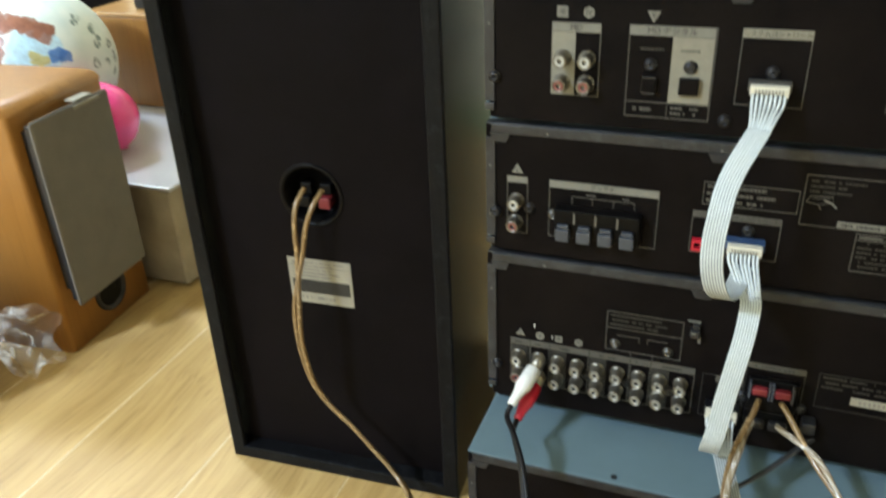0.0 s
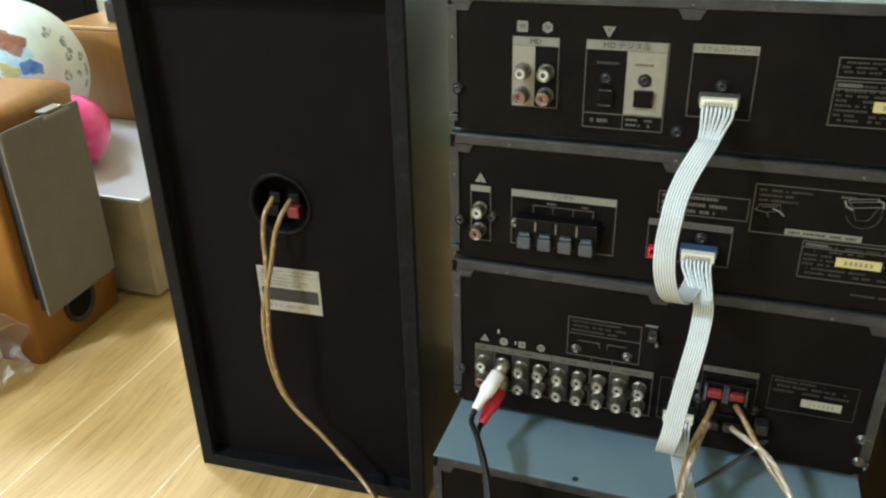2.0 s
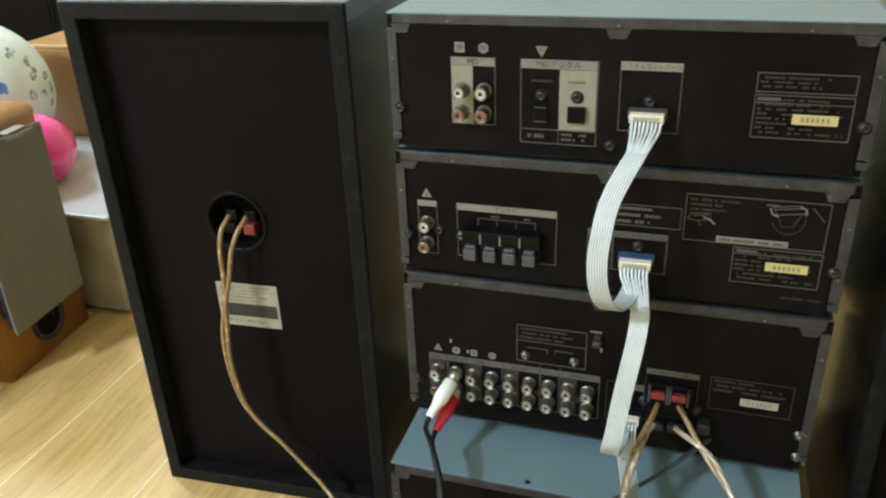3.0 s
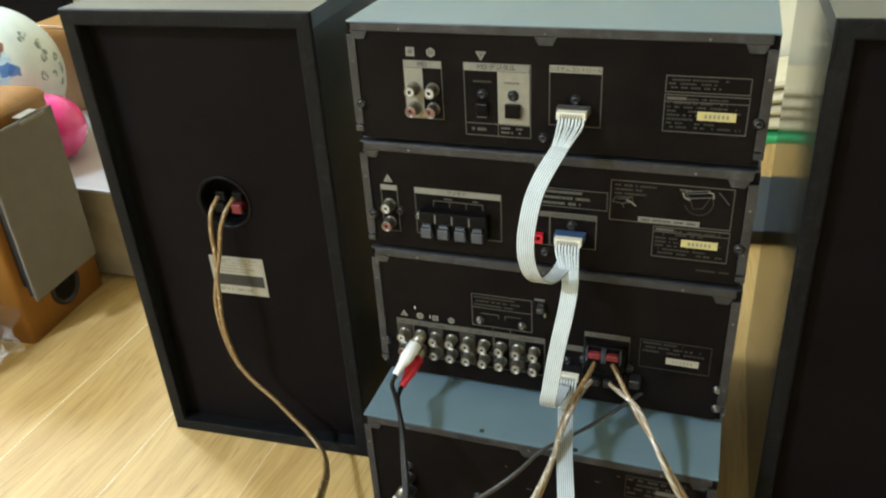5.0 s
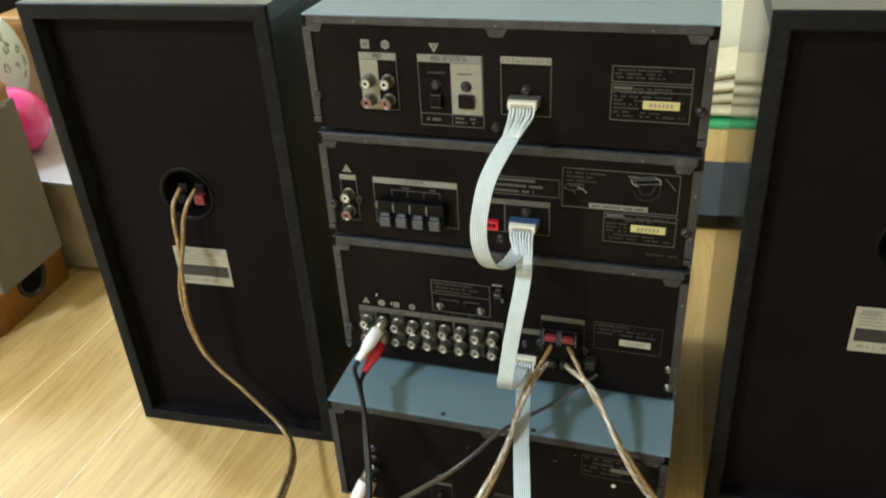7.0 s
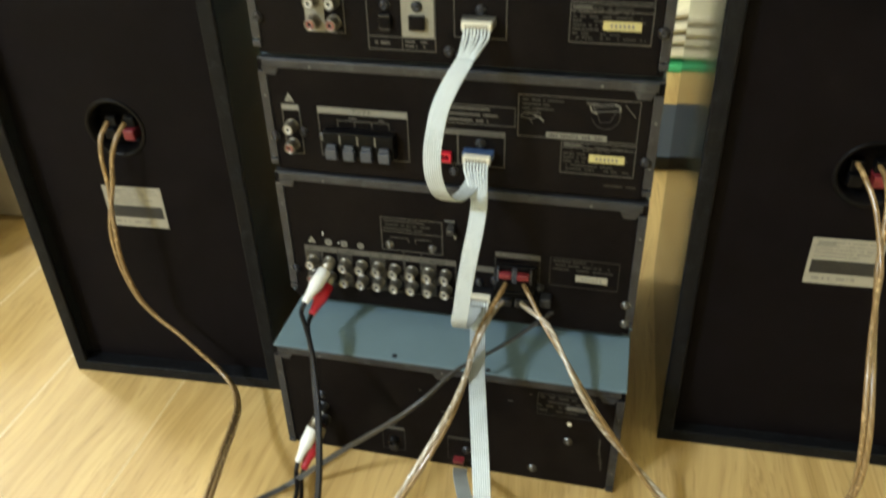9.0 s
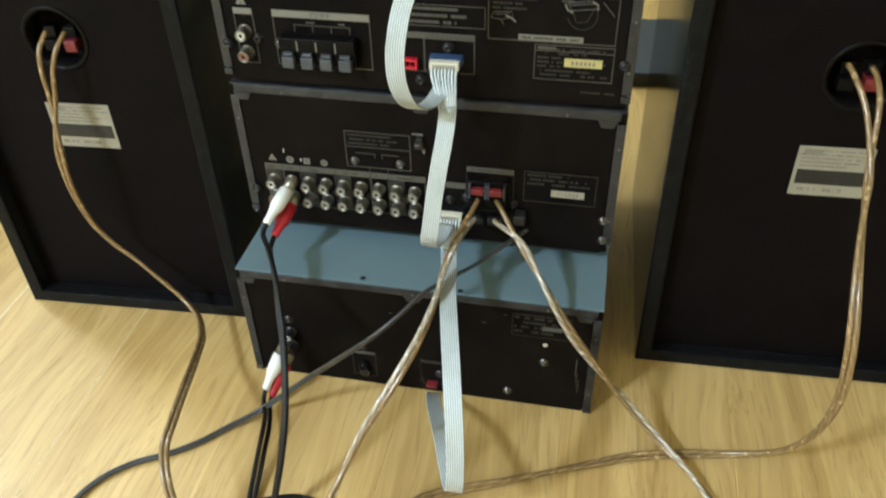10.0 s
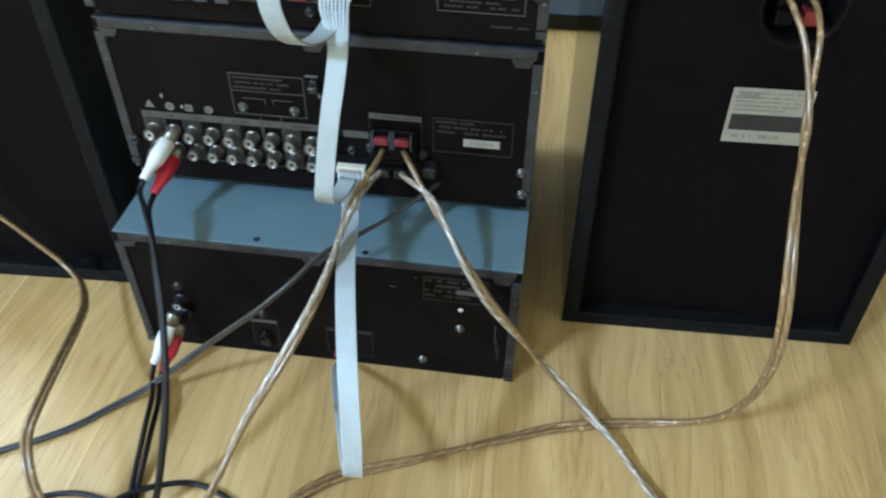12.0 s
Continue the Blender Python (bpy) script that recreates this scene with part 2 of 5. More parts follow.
def ball_material():
    m, nt, p = tree("printed_ball_vinyl")
    at = node(nt, "ShaderNodeTexCoord").outputs["Object"]
    wob = node(nt, "ShaderNodeTexNoise", {"Vector": at, "Scale": 42.0, "Detail": 5.0})
    dots = node(nt, "ShaderNodeTexNoise", {"Vector": at, "Scale": 110.0, "Detail": 5.0, "Roughness": 0.7}).outputs[0]
    torn = node(nt, "ShaderNodeMapRange", {0: dots, 1: 0.40, 2: 0.52, 3: 0.1, 4: 1.0}).outputs[0]
    pos = node(nt, "ShaderNodeVectorMath", {0: at, 1: node(nt, "ShaderNodeVectorMath", {0: wob.outputs[1], "Scale": 0.026}, operation="SCALE").outputs[0]}, operation="ADD").outputs[0]
    col = ramp(nt, wob.outputs[0], (0.3, (0.66, 0.76, 0.73)), (0.7, (0.80, 0.85, 0.80)))
    # printed patches on the side turned to the room: across, up (of the radius), size, colour
    n = Vector((0.715, -0.661, 0.229)).normalized()
    side = Vector((0.679, 0.734, 0.0))
    up = n.cross(side)
    brown, pale, blue, yellow = (0.30, 0.115, 0.065), (0.50, 0.72, 0.84), (0.03, 0.33, 0.72), (0.55, 0.50, 0.16)
    prints = [(-0.14, 0.06, 0.024, pale), (-0.03, -0.04, 0.024, pale), (-0.22, -0.05, 0.024, pale), (-0.10, -0.18, 0.026, pale),
              (-0.86, 0.40, 0.022, blue), (-0.92, 0.20, 0.024, blue), (-0.80, 0.50, 0.013, blue), (-0.97, -0.02, 0.014, (0.30, 0.07, 0.32)),
              (-0.78, -0.05, 0.016, yellow), (-0.64, -0.08, 0.014, yellow), (-0.12, -0.07, 0.007, yellow), (-0.08, -0.16, 0.008, yellow),
              (0.10, -0.12, 0.011, (0.05, 0.18, 0.52)), (0.20, -0.17, 0.010, (0.05, 0.18, 0.52))]
    prints += [(-0.68 + 0.105 * k, 0.45 - 0.012 * k * k * 0.5, 0.0125, brown) for k in range(8)]
    prints += [(-0.62 + 0.105 * k, 0.35 - 0.006 * k, 0.0115, brown) for k in range(6)]
    prints += [(-0.55, 0.24, 0.0115, brown), (-0.52, 0.12, 0.011, brown), (-0.55, 0.0, 0.010, brown), (-0.58, -0.12, 0.010, brown), (0.13, 0.16, 0.008, brown)]
    small = [(0.56, 0.50), (0.52, 0.42), (0.72, 0.32), (0.78, 0.22), (0.74, 0.12), (0.90, 0.10), (0.66, -0.10), (0.82, -0.14), (0.93, -0.08), (0.90, -0.25)]
    prints += [(a, b, 0.0062, (0.10, 0.17, 0.15)) for a, b in small]
    for a, b, r, tint in prints:
        if r > 0.0065:
            a, b = a + 0.10, b + 0.16
        at_print = (n * math.sqrt(max(0.02, 1 - a * a - b * b)) + side * a + up * b).normalized() * 0.098
        d = node(nt, "ShaderNodeVectorMath", {0: pos, 1: tuple(v + 0.013 for v in at_print)}, operation="DISTANCE").outputs["Value"]
        f = node(nt, "ShaderNodeMapRange", {0: d, 1: r * 0.92, 2: r * 1.06, 3: 0.88, 4: 0.0}).outputs[0]
        if r < 0.007:
            f = node(nt, "ShaderNodeMath", {0: f, 1: torn}, operation="MULTIPLY").outputs[0]
        col = mixed(nt, f, col, mixed(nt, node(nt, "ShaderNodeMapRange", {0: dots, 1: 0.38, 2: 0.62}).outputs[0], tuple(c * 0.85 for c in tint), tuple(min(1, c * 1.12) for c in tint)))
    nt.links.new(col, p.inputs["Base Color"])
    p.inputs["Roughness"].default_value = 0.4
    p.inputs["Coat Weight"].default_value = 0.12
    p.inputs["Coat Roughness"].default_value = 0.25
    return m


def bag_material():
    m, nt, p = tree("clear_crumpled_film")
    p.inputs["Base Color"].default_value = (0.9, 0.92, 0.92, 1)
    p.inputs["Roughness"].default_value = 0.12
    p.inputs["Alpha"].default_value = 0.3
    at = node(nt, "ShaderNodeTexCoord").outputs["Object"]
    n = node(nt, "ShaderNodeTexNoise", {"Vector": at, "Scale": 38.0, "Detail": 3.0, "Distortion": 2.0}).outputs[0]
    b = node(nt, "ShaderNodeBump", {"Height": n, "Strength": 1.0, "Distance": 0.006})
    nt.links.new(b.outputs[0], p.inputs["Normal"])
    a = ramp(nt, n, (0.45, (0.05, 0.05, 0.05)), (0.70, (0.36, 0.36, 0.36)))
    nt.links.new(a, p.inputs["Alpha"])
    return m


M_BALL, M_BAG = ball_material(), bag_material()


# ---- mesh helpers ----
def thing(name, at, label, category, group=""):
    ob = new(name)
    ob.location, ob.empty_display_size = at, 0.02
    return tagged(ob, label, category, group)


def mesh_of(name, bm, material, smooth=False):
    me = bpy.data.meshes.new(name)
    bmesh.ops.recalc_face_normals(bm, faces=bm.faces[:])
    for f in bm.faces:
        f.smooth = smooth
    bm.to_mesh(me)
    bm.free()
    me.materials.append(material)
    return me


def part(name, bm, material, parent=None, label="", smooth=False):
    """Links a bmesh, built in world metres, as one mesh object under a thing or a part."""
    ob = new(name, mesh_of(name, bm, material, smooth))
    hang(ob, parent)
    return tagged(ob, label)


def rest(ob):
    """Where an object stands in the world."""
    own = ob.matrix_parent_inverse @ Matrix.Translation(ob.location)
    return rest(ob.parent) @ own if ob.parent else Matrix.Translation(ob.location)


def hang(ob, parent):
    if parent is not None:
        ob.parent = parent
        ob.matrix_parent_inverse = rest(parent).inverted()
    return ob


def place(name, mesh, at, parent, label=""):
    """One more piece on a shared mesh, at a place in the world."""
    ob = new(name, mesh)
    hang(ob, parent)
    ob.location = at
    return tagged(ob, label)


def box(bm, x0, x1, y0, y1, z0, z1, bevel=0.0, segments=2):
    made = bmesh.ops.create_cube(bm, size=1.0, matrix=Matrix.LocRotScale(((x0 + x1) / 2, (y0 + y1) / 2, (z0 + z1) / 2), None, (x1 - x0, y1 - y0, z1 - z0)))
    if bevel:
        edges = {e for v in made["verts"] for e in v.link_edges}
        bmesh.ops.bevel(bm, geom=list(edges), offset=bevel, segments=segments, affect="EDGES", profile=0.5)
    return bm


def boxes(*rows, bevel=0.0):
    bm = bmesh.new()
    for r in rows:
        box(bm, *r, bevel=bevel)
    return bm


def lathe(profile, m=None, n=20, bm=None, back=True):
    """Turns (radius, height) pairs round z, capped at both ends, laid by m."""
    bm = bm or bmesh.new()
    rings = []
    for r, h in profile:
        rings.append([bm.verts.new((m or Matrix()) @ Vector((r * math.cos(a), r * math.sin(a), h))) for a in (2 * math.pi * k / n for k in range(n))])
    for a, b in zip(rings, rings[1:]):
        for k in range(n):
            bm.faces.new((a[k], a[(k + 1) % n], b[(k + 1) % n], b[k]))
    if back:
        bm.faces.new(rings[0])
    bm.faces.new(rings[-1])
    return bm


OUT = pose(0, 0, 0, 90)  # lays a lathe's axis towards -y, out of a rear panel


def smooth_line(points, step=0.003):
    """A Catmull-Rom line through points, sampled about every step."""
    p = [Vector(q) for q in points]
    p = [2 * p[0] - p[1], *p, 2 * p[-1] - p[-2]]
    out = []
    for a, b, c, d in zip(p, p[1:], p[2:], p[3:]):
        n = max(2, int((c - b).length / step))
        for k in range(n):
            t = k / n
            out.append(0.5 * (2 * b + (c - a) * t + (2 * a - 5 * b + 4 * c - d) * t * t + (3 * b - a - 3 * c + d) * t ** 3))
    return [*out, p[-2]]


def frames_along(line):
    """A turn-free pair of side directions at each point of a line."""
    tangents = [(b - a).normalized() for a, b in zip([line[0], *line[:-1]], [*line[1:], line[-1]])]
    tangents[0], tangents[-1] = (line[1] - line[0]).normalized(), (line[-1] - line[-2]).normalized()
    side = tangents[0].cross(Vector((0.1, 0.2, 1))).normalized()
    rows = []
    for t in tangents:
        side = (side - t * side.dot(t)).normalized()
        rows.append((t, side, t.cross(side)))
    return rows


def tube(line, r, n=10, bm=None, taper=None):
    bm = bm or bmesh.new()
    uv = bm.loops.layers.uv.verify()
    rings, run, runs = [], 0.0, []
    for i, (q, (t, s, u)) in enumerate(zip(line, frames_along(line))):
        run += (q - line[i - 1]).length if i else 0.0
        runs.append(run)
        k = r * (taper(i / (len(line) - 1)) if taper else 1)
        rings.append([bm.verts.new(q + k * (math.cos(a) * s + math.sin(a) * u)) for a in (2 * math.pi * j / n for j in range(n))])
    for i, (a, b) in enumerate(zip(rings, rings[1:])):
        for j in range(n):
            f = bm.faces.new((a[j], a[(j + 1) % n], b[(j + 1) % n], b[j]))
            for loop, (x, y) in zip(f.loops, ((runs[i], j / n), (runs[i], (j + 1) / n), (runs[i + 1], (j + 1) / n), (runs[i + 1], j / n))):
                loop[uv].uv = (x, y)
    bm.faces.new(rings[0])
    bm.faces.new(rings[-1])
    return bm


def beside(line, gap, turns, phase, splay=None):
    """Two lines that run side by side, gap apart, turning slowly round each other."""
    a, b = [], []
    for i, (q, (t, s, u)) in enumerate(zip(line, frames_along(line))):
        w = phase + turns * 2 * math.pi * i / len(line)
        off = (math.cos(w) * s + math.sin(w) * u) * gap / 2
        a.append(q + off)
        b.append(q - off)
    return a, b


def ribbon(points, width, wires=8, thick=0.0014, skew=(0, 0, 0)):
    """A flat cable: round cores side by side across x, with grooves between them."""
    line = smooth_line(points, 0.003)
    bm = bmesh.new()
    uv = bm.loops.layers.uv.verify()
    prev = None
    cross = Vector((1, skew[1], skew[2])).normalized()
    per = 4
    for (q, (t, s, u)) in zip(line, frames_along(line)):
        side = (cross - t * cross.dot(t)).normalized()
        nrm = t.cross(side)
        ring = []
        for face in (1, -1):
            steps = range(wires * per + 1)
            for k in (steps if face == 1 else reversed(steps)):
                x = (k / (wires * per) - 0.5) * width
                h = thick / 2 * (0.12 + 0.88 * abs(math.sin(math.pi * k / per)))
                ring.append(bm.verts.new(q + side * x + nrm * h * face))
        if prev:
            for j in range(len(ring)):
                f = bm.faces.new((prev[j], prev[(j + 1) % len(ring)], ring[(j + 1) % len(ring)], ring[j]))
                n = wires * per
                va, vb = [(i if i <= n else 2 * n + 1 - i) / per for i in (j, (j + 1) % len(ring))]
                for loop, v in zip(f.loops, (va, vb, vb, va)):
                    loop[uv].uv = (0.5, v)
        else:
            bm.faces.new(ring)
        prev = ring
    bm.faces.new(prev)
    return bm


def outline(x0, x1, z0, z1, y, w=0.0006, slant=0.0):
    return boxes((x0, x1, y - 0.0003, y, z1 - w, z1), (x0, x1, y - 0.0003, y, z0, z0 + w), (x0, x0 + w, y - 0.0003, y, z0 + w, z1 - w), (x1 - w, x1, y - 0.0003, y, z0 + w, z1 - w))


def rows_of_marks(x0, x1, z0, z1, y, rows, seed, fill=0.85):
    """Unreadable print: short bars in rows."""
    rnd, bm = random.Random(seed), bmesh.new()
    h = (z1 - z0) / rows
    for k in range(rows):
        x, end = x0, x0 + (x1 - x0) * rnd.uniform(0.6, 1.0)
        while x < end:
            w = rnd.uniform(0.0006, 0.0021)
            if rnd.random() < fill:
                box(bm, x, min(x + w, end), y - 0.0002, y, z1 - (k + 0.72) * h, z1 - (k + 0.28) * h)
            x += w + 0.0004
    return bm


def lettering(name, text, size, at, material, parent, space=1.0):
    """Words in the built-in font, as a mesh that faces -y, centred at a place."""
    cu = bpy.data.curves.new(name, "FONT")
    cu.body, cu.size, cu.align_x, cu.align_y, cu.extrude, cu.space_character = text, size, "CENTER", "CENTER", 0.0001, space
    tmp = bpy.data.objects.new(name, cu)
    scene.collection.objects.link(tmp)
    me = bpy.data.meshes.new_from_object(tmp.evaluated_get(bpy.context.evaluated_depsgraph_get()))
    bpy.data.objects.remove(tmp)
    me.transform(pose(0, 0, 0, 90))
    me.materials.clear()
    me.materials.append(material)
    return place(name, me, at, parent)


# ---- the room ----
X0, X1, Y0, Y1, H = -2.5, 2.1, -3.3, 1.05, 2.4
floor = part("floor", boxes((X0, X1, Y0, 1.05, -0.06, -0.0012)), M_SUB)
tagged(floor, "yellow-brown wood laminate floor in long boards", "floor", kind="structure")
for nm, rows in (("wall_north", (X0 - 0.1, X1 + 0.1, Y1, Y1 + 0.1, -0.06, H)), ("wall_south", (X0 - 0.1, X1 + 0.1, Y0 - 0.1, Y0, -0.06, H)), ("wall_west", (X0 - 0.1, X0, Y0, Y1, -0.06, H)), ("wall_east", (X1, X1 + 0.1, Y0, Y1, -0.06, H))):
    tagged(part(nm, boxes(rows), M_WALL), "plain cream painted room wall", "wall", kind="structure")
tagged(part("ceiling", boxes((X0 - 0.1, X1 + 0.1, Y0 - 0.1, Y1 + 0.1, H, H + 0.1)), M_CEIL), "plain white room ceiling", "ceiling", kind="structure")
tagged(part("trim", boxes((X0, -0.85, Y1 - 0.018, Y1 - 0.002, 0.252, 0.32), bevel=0.003), M_ORANGE_LIT), "honey-coloured wooden rail along the cream wall", "trim", kind="structure")

# ---- shared small pieces ----
def shared(name, bm, material, smooth=False):
    return mesh_of(name, bm, material, smooth)


ME_JACK = shared("rca_jack", lathe([(0.0050, 0), (0.0050, 0.0010), (0.0044, 0.0012), (0.0041, 0.0018), (0.0041, 0.0088), (0.0039, 0.0094), (0.0032, 0.0094), (0.0030, 0.006)], OUT, 20), M_CHROME, True)
ME_CORE = {k: shared("insulator", lathe([(0.0031, 0.004), (0.0031, 0.0085), (0.0027, 0.0089), (0.0014, 0.0089), (0.0013, 0.005)], OUT, 16), m, True) for k, m in (("white", M_CORE), ("red", M_REDCORE), ("grey", M_GREYCORE))}
# Shade inside the pin hole is put on its faces as a dark colour.
for me in ME_CORE.values():
    me.materials.append(M_INK)
    for f in me.polygons:
        f.material_index = 1 if all(math.hypot(me.vertices[i].co.x, me.vertices[i].co.z) < 0.00145 for i in f.vertices) else 0


def screw_mesh(name, r, material):
    bm = lathe([(r * 1.25, 0), (r * 1.25, 0.0004), (r, 0.0006), (r, 0.0010), (r * 0.85, 0.0019), (r * 0.45, 0.0023), (r * 0.4, 0.0014)], OUT, 16)
    box(bm, -r * 0.5, r * 0.5, -0.0024, -0.0012, -r * 0.1, r * 0.1)
    return shared(name, bm, material, True)


ME_SCREW, ME_ZSCREW = screw_mesh("screw", 0.0031, M_SCREW), screw_mesh("screw", 0.0029, M_ZINC)


ME_DARKJACK = ME_JACK.copy()
ME_DARKJACK.materials[0] = M_SCREW


def jack(x, z, y, parent, core="white", body=ME_JACK):
    j = place("rca_jack", body, (x, y, z), parent)
    place("insulator", ME_CORE[core], (x, y, z), j)


def bar(parent, x0, x1, z0, z1, y, material=M_PRINT, name="printed_bar", label=""):
    return part(name, boxes((x0, x1, y - 0.0004, y, z0, z1)), material, parent, label)


def badge(parent, kind, x, z, y, text, s=0.0034):
    """A small printed sign: triangle, square, circle or hexagon with a numeral."""
    n, turn = {"triangle": (3, 90), "down": (3, -90), "square": (4, 45), "circle": (24, 0), "hexagon": (6, 90)}[kind]
    r = s * (1.25 if n == 3 else 1.3 if n == 4 else 1.0)
    b = part("badge", lathe([(r, 0), (r, 0.0004)], Matrix.Translation((x, y, z)) @ OUT @ pose(0, 0, 0, 0, 0, turn), n), M_PRINT, parent)
    if text:
        lettering("numeral", text, s * 1.25, (x, y - 0.0006, z - (0.0006 if kind == "triangle" else 0)), M_INK, b)
    return b


def component(z0, z1, y, depth, label, left=-0.141, right=0.141, tabs=(-1, 0, 1), flange0=0.0, gap=0.0, shade_strip=0.0):
    """A hi-fi component seen from its back: folded steel cover, black rear panel, side flanges, feet, screws."""
    ob = thing("hifi_component", (0, y + depth / 2, z0), label, "hi-fi component", "stacked hi-fi components")
    lip = 0.0065
    cover = boxes((left, right, y + 0.0002 + shade_strip, y + depth, z1 - 0.0012, z1), bevel=0.0005)
    box(cover, left, left + 0.0012, y + 0.0024, y + depth, z0 + 0.004, z1 - 0.0012)
    box(cover, right - 0.0012, right, y + 0.0024, y + depth, z0 + 0.004, z1 - 0.0012)
    part("cover", cover, M_STEEL, ob, "blue-grey painted steel cover")
    # Lip is the cover's own steel; its dark grey holds the shade.
    rim = boxes((left + 0.004, right - 0.004, y - 0.0014, y, z1 - lip, z1 - 0.0002), bevel=0.0006)
    # Dark strip on the cover's top: painted shade of the unit above.
    if shade_strip:
        box(rim, left + 0.0003, right - 0.0003, y + 0.0002, y + shade_strip, z1 - 0.0012, z1, bevel=0.0004)
    for k in tabs:
        mid, half = {-1: (left + 0.0095, 0.0065), 0: (0.0, 0.0075), 1: (right - 0.0125, 0.0070)}[k]
        vs = [rim.verts.new((mid + sx * half * (1 if top else 0.6), yy, z1 - lip if top else z1 - lip - 0.0055)) for yy in (y - 0.0014, y - 0.0002) for sx, top in ((-1, 1), (1, 1), (1, 0), (-1, 0))]
        for f in ((0, 1, 2, 3), (7, 6, 5, 4), (0, 4, 5, 1), (1, 5, 6, 2), (2, 6, 7, 3), (3, 7, 4, 0)):
            rim.faces.new([vs[i] for i in f])
    part("rear_lip", rim, M_FLANGE, ob, "worn steel lip of the cover, shade painted dark grey")
    part("chassis", boxes((left + 0.0025, right - 0.0025, y + 0.0022, y + depth - 0.004, z0, z1 - 0.003), (left + 0.0001, left + 0.0039, y + 0.0006, y + 0.0022, z1 - 0.012, z1 - 0.0013), (right - 0.0039, right - 0.0001, y + 0.0006, y + 0.0022, z1 - 0.012, z1 - 0.0013)), M_PANEL, ob)
    part("rear_panel", boxes((left + 0.007, right - 0.007, y, y + 0.002, z0 + 0.0005, z1 - 0.0025)), M_PANEL, ob, "black rear panel")
    for s, x in ((-1, left), (1, right)):
        xa, xb = (x + 0.0001, x + 0.0064) if s < 0 else (x - 0.0064, x - 0.0001)
        fl = boxes((xa, xb, y - 0.0012, y + 0.0005, z0 + flange0 + 0.006, z1 - lip - 0.003), bevel=0.0004)
        box(fl, xa if s < 0 else xa, xb, y - 0.002, y + 0.0004, z0 + flange0 + 0.0005, z0 + flange0 + 0.005, bevel=0.0005)
        part("flange", fl, M_FLANGE, ob, "scuffed grey steel side flange")
        for k in range(2):
            zz = z0 + flange0 + 0.022 + (z1 - z0 - flange0 - 0.05) * k
            place("rivet", ME_RIVET, ((xa + xb) / 2, y - 0.0012, zz), ob)
    for fx in (left + 0.03, right - 0.03) if gap else ():
        for fy in (y + 0.035, y + depth - 0.03):
            part("foot", lathe([(0.012, -gap), (0.013, -gap * 0.4), (0.014, -0.0002)], Matrix.Translation((fx, fy, z0)), 20), M_RUBBER, ob, "", True)
    for k in range(3):
        place("rivet", ME_RIVET, (left + 0.04 + (right - left - 0.08) * k / 2, y - 0.0014, z1 - 0.0045), ob)
    return ob


ME_RIVET = shared("rivet", lathe([(0.0009, -0.0001), (0.0009, 0.0002), (0.0005, 0.0005)], OUT, 8), M_ZINC, True)


def socket(x, z, y, parent, w=0.0194, plug_label="cream flat-cable connector with white wires", back=M_SCREW):
    """A wide pin header with the plug of a flat cable in it."""
    part("header", boxes((x - w / 2 - 0.0012, x + w / 2 + 0.0012, y - 0.008, y, z + 0.0015, z + 0.0066), bevel=0.0005), back, parent)
    plug = part("connector", boxes((x - w / 2, x + w / 2, y - 0.0135, y - 0.0082, z + 0.0022, z + 0.0062), (x - w / 2, x - w / 2 + 0.0012, y - 0.0135, y - 0.0084, z + 0.0008, z + 0.002), (x + w / 2 - 0.0012, x + w / 2, y - 0.0135, y - 0.0084, z + 0.0008, z + 0.002), bevel=0.0004), M_CREAM, parent, plug_label)
    ribs = bmesh.new()
    for k in range(9):
        xx = x - w / 2 + 0.003 + (w - 0.006) * k / 8
        box(ribs, xx - 0.0005, xx + 0.0005, y - 0.0139, y - 0.0133, z + 0.0024, z + 0.0048)
    part("contact_ribs", ribs, M_GREYCORE, plug)
    return plug


def label_plate(parent, x0, x1, z0, z1, y, seed, sticker=True, split=0.0):
    """A printed rating plate: outline, rows of small print, a yellow number sticker."""
    plate = part("rating_plate", outline(x0, x1, z0, z1, y, 0.0005), M_LINE, parent)
    if split:
        part("divider", boxes((x0, x1, y - 0.0003, y, split - 0.0002, split + 0.0002)), M_LINE, plate)
    part("small_print", rows_of_marks(x0 + 0.002, x1 - 0.003, z0 + 0.002, z1 - 0.0015, y, max(3, int((z1 - z0) / 0.0031)), seed, 0.7), M_FAINT, plate)
    return plate


def sticker(parent, x0, x1, z0, z1, y, material=M_STICKER, seed=1):
    s = part("number_sticker", boxes((x0, x1, y - 0.0007, y - 0.0002, z0, z1)), material, parent, "yellow paper number sticker")
    w, h = x1 - x0, z1 - z0
    for k in range(6):
        xa = x0 + w * (0.19 + 0.112 * k)
        part("number_bar", boxes((xa, xa + w * 0.066, y - 0.0009, y - 0.0006, z0 + h * 0.26, z1 - h * 0.26)), M_GREYINK, s)


# ---- top component (disc deck) ----
U1 = component(0.3375, 0.4235, 0.0, 0.29, "black-backed hi-fi deck with blue-grey cover, on top of the stack", flange0=0.005, gap=0.0028)
bar(U1, -0.1, -0.0725, 0.3925, 0.3975, 0.0)
lettering("word", "MD", 0.0046, (-0.0862, -0.0006, 0.395), M_INK, U1)
part("pale_plate", boxes((-0.1, -0.0865, -0.0004, 0, 0.356, 0.3922)), M_PALE, U1, "pale gold backing plate behind two jacks")
part("panel_outline", outline(-0.1003, -0.0722, 0.3555, 0.3978, 0.0, 0.0005), M_LINE, U1)
for x, z, c in ((-0.0935, 0.3775, "white"), (-0.0793, 0.3775, "white"), (-0.0938, 0.3632, "red"), (-0.0795, 0.3632, "red")):
    jack(x, z, -0.0005, U1, c)
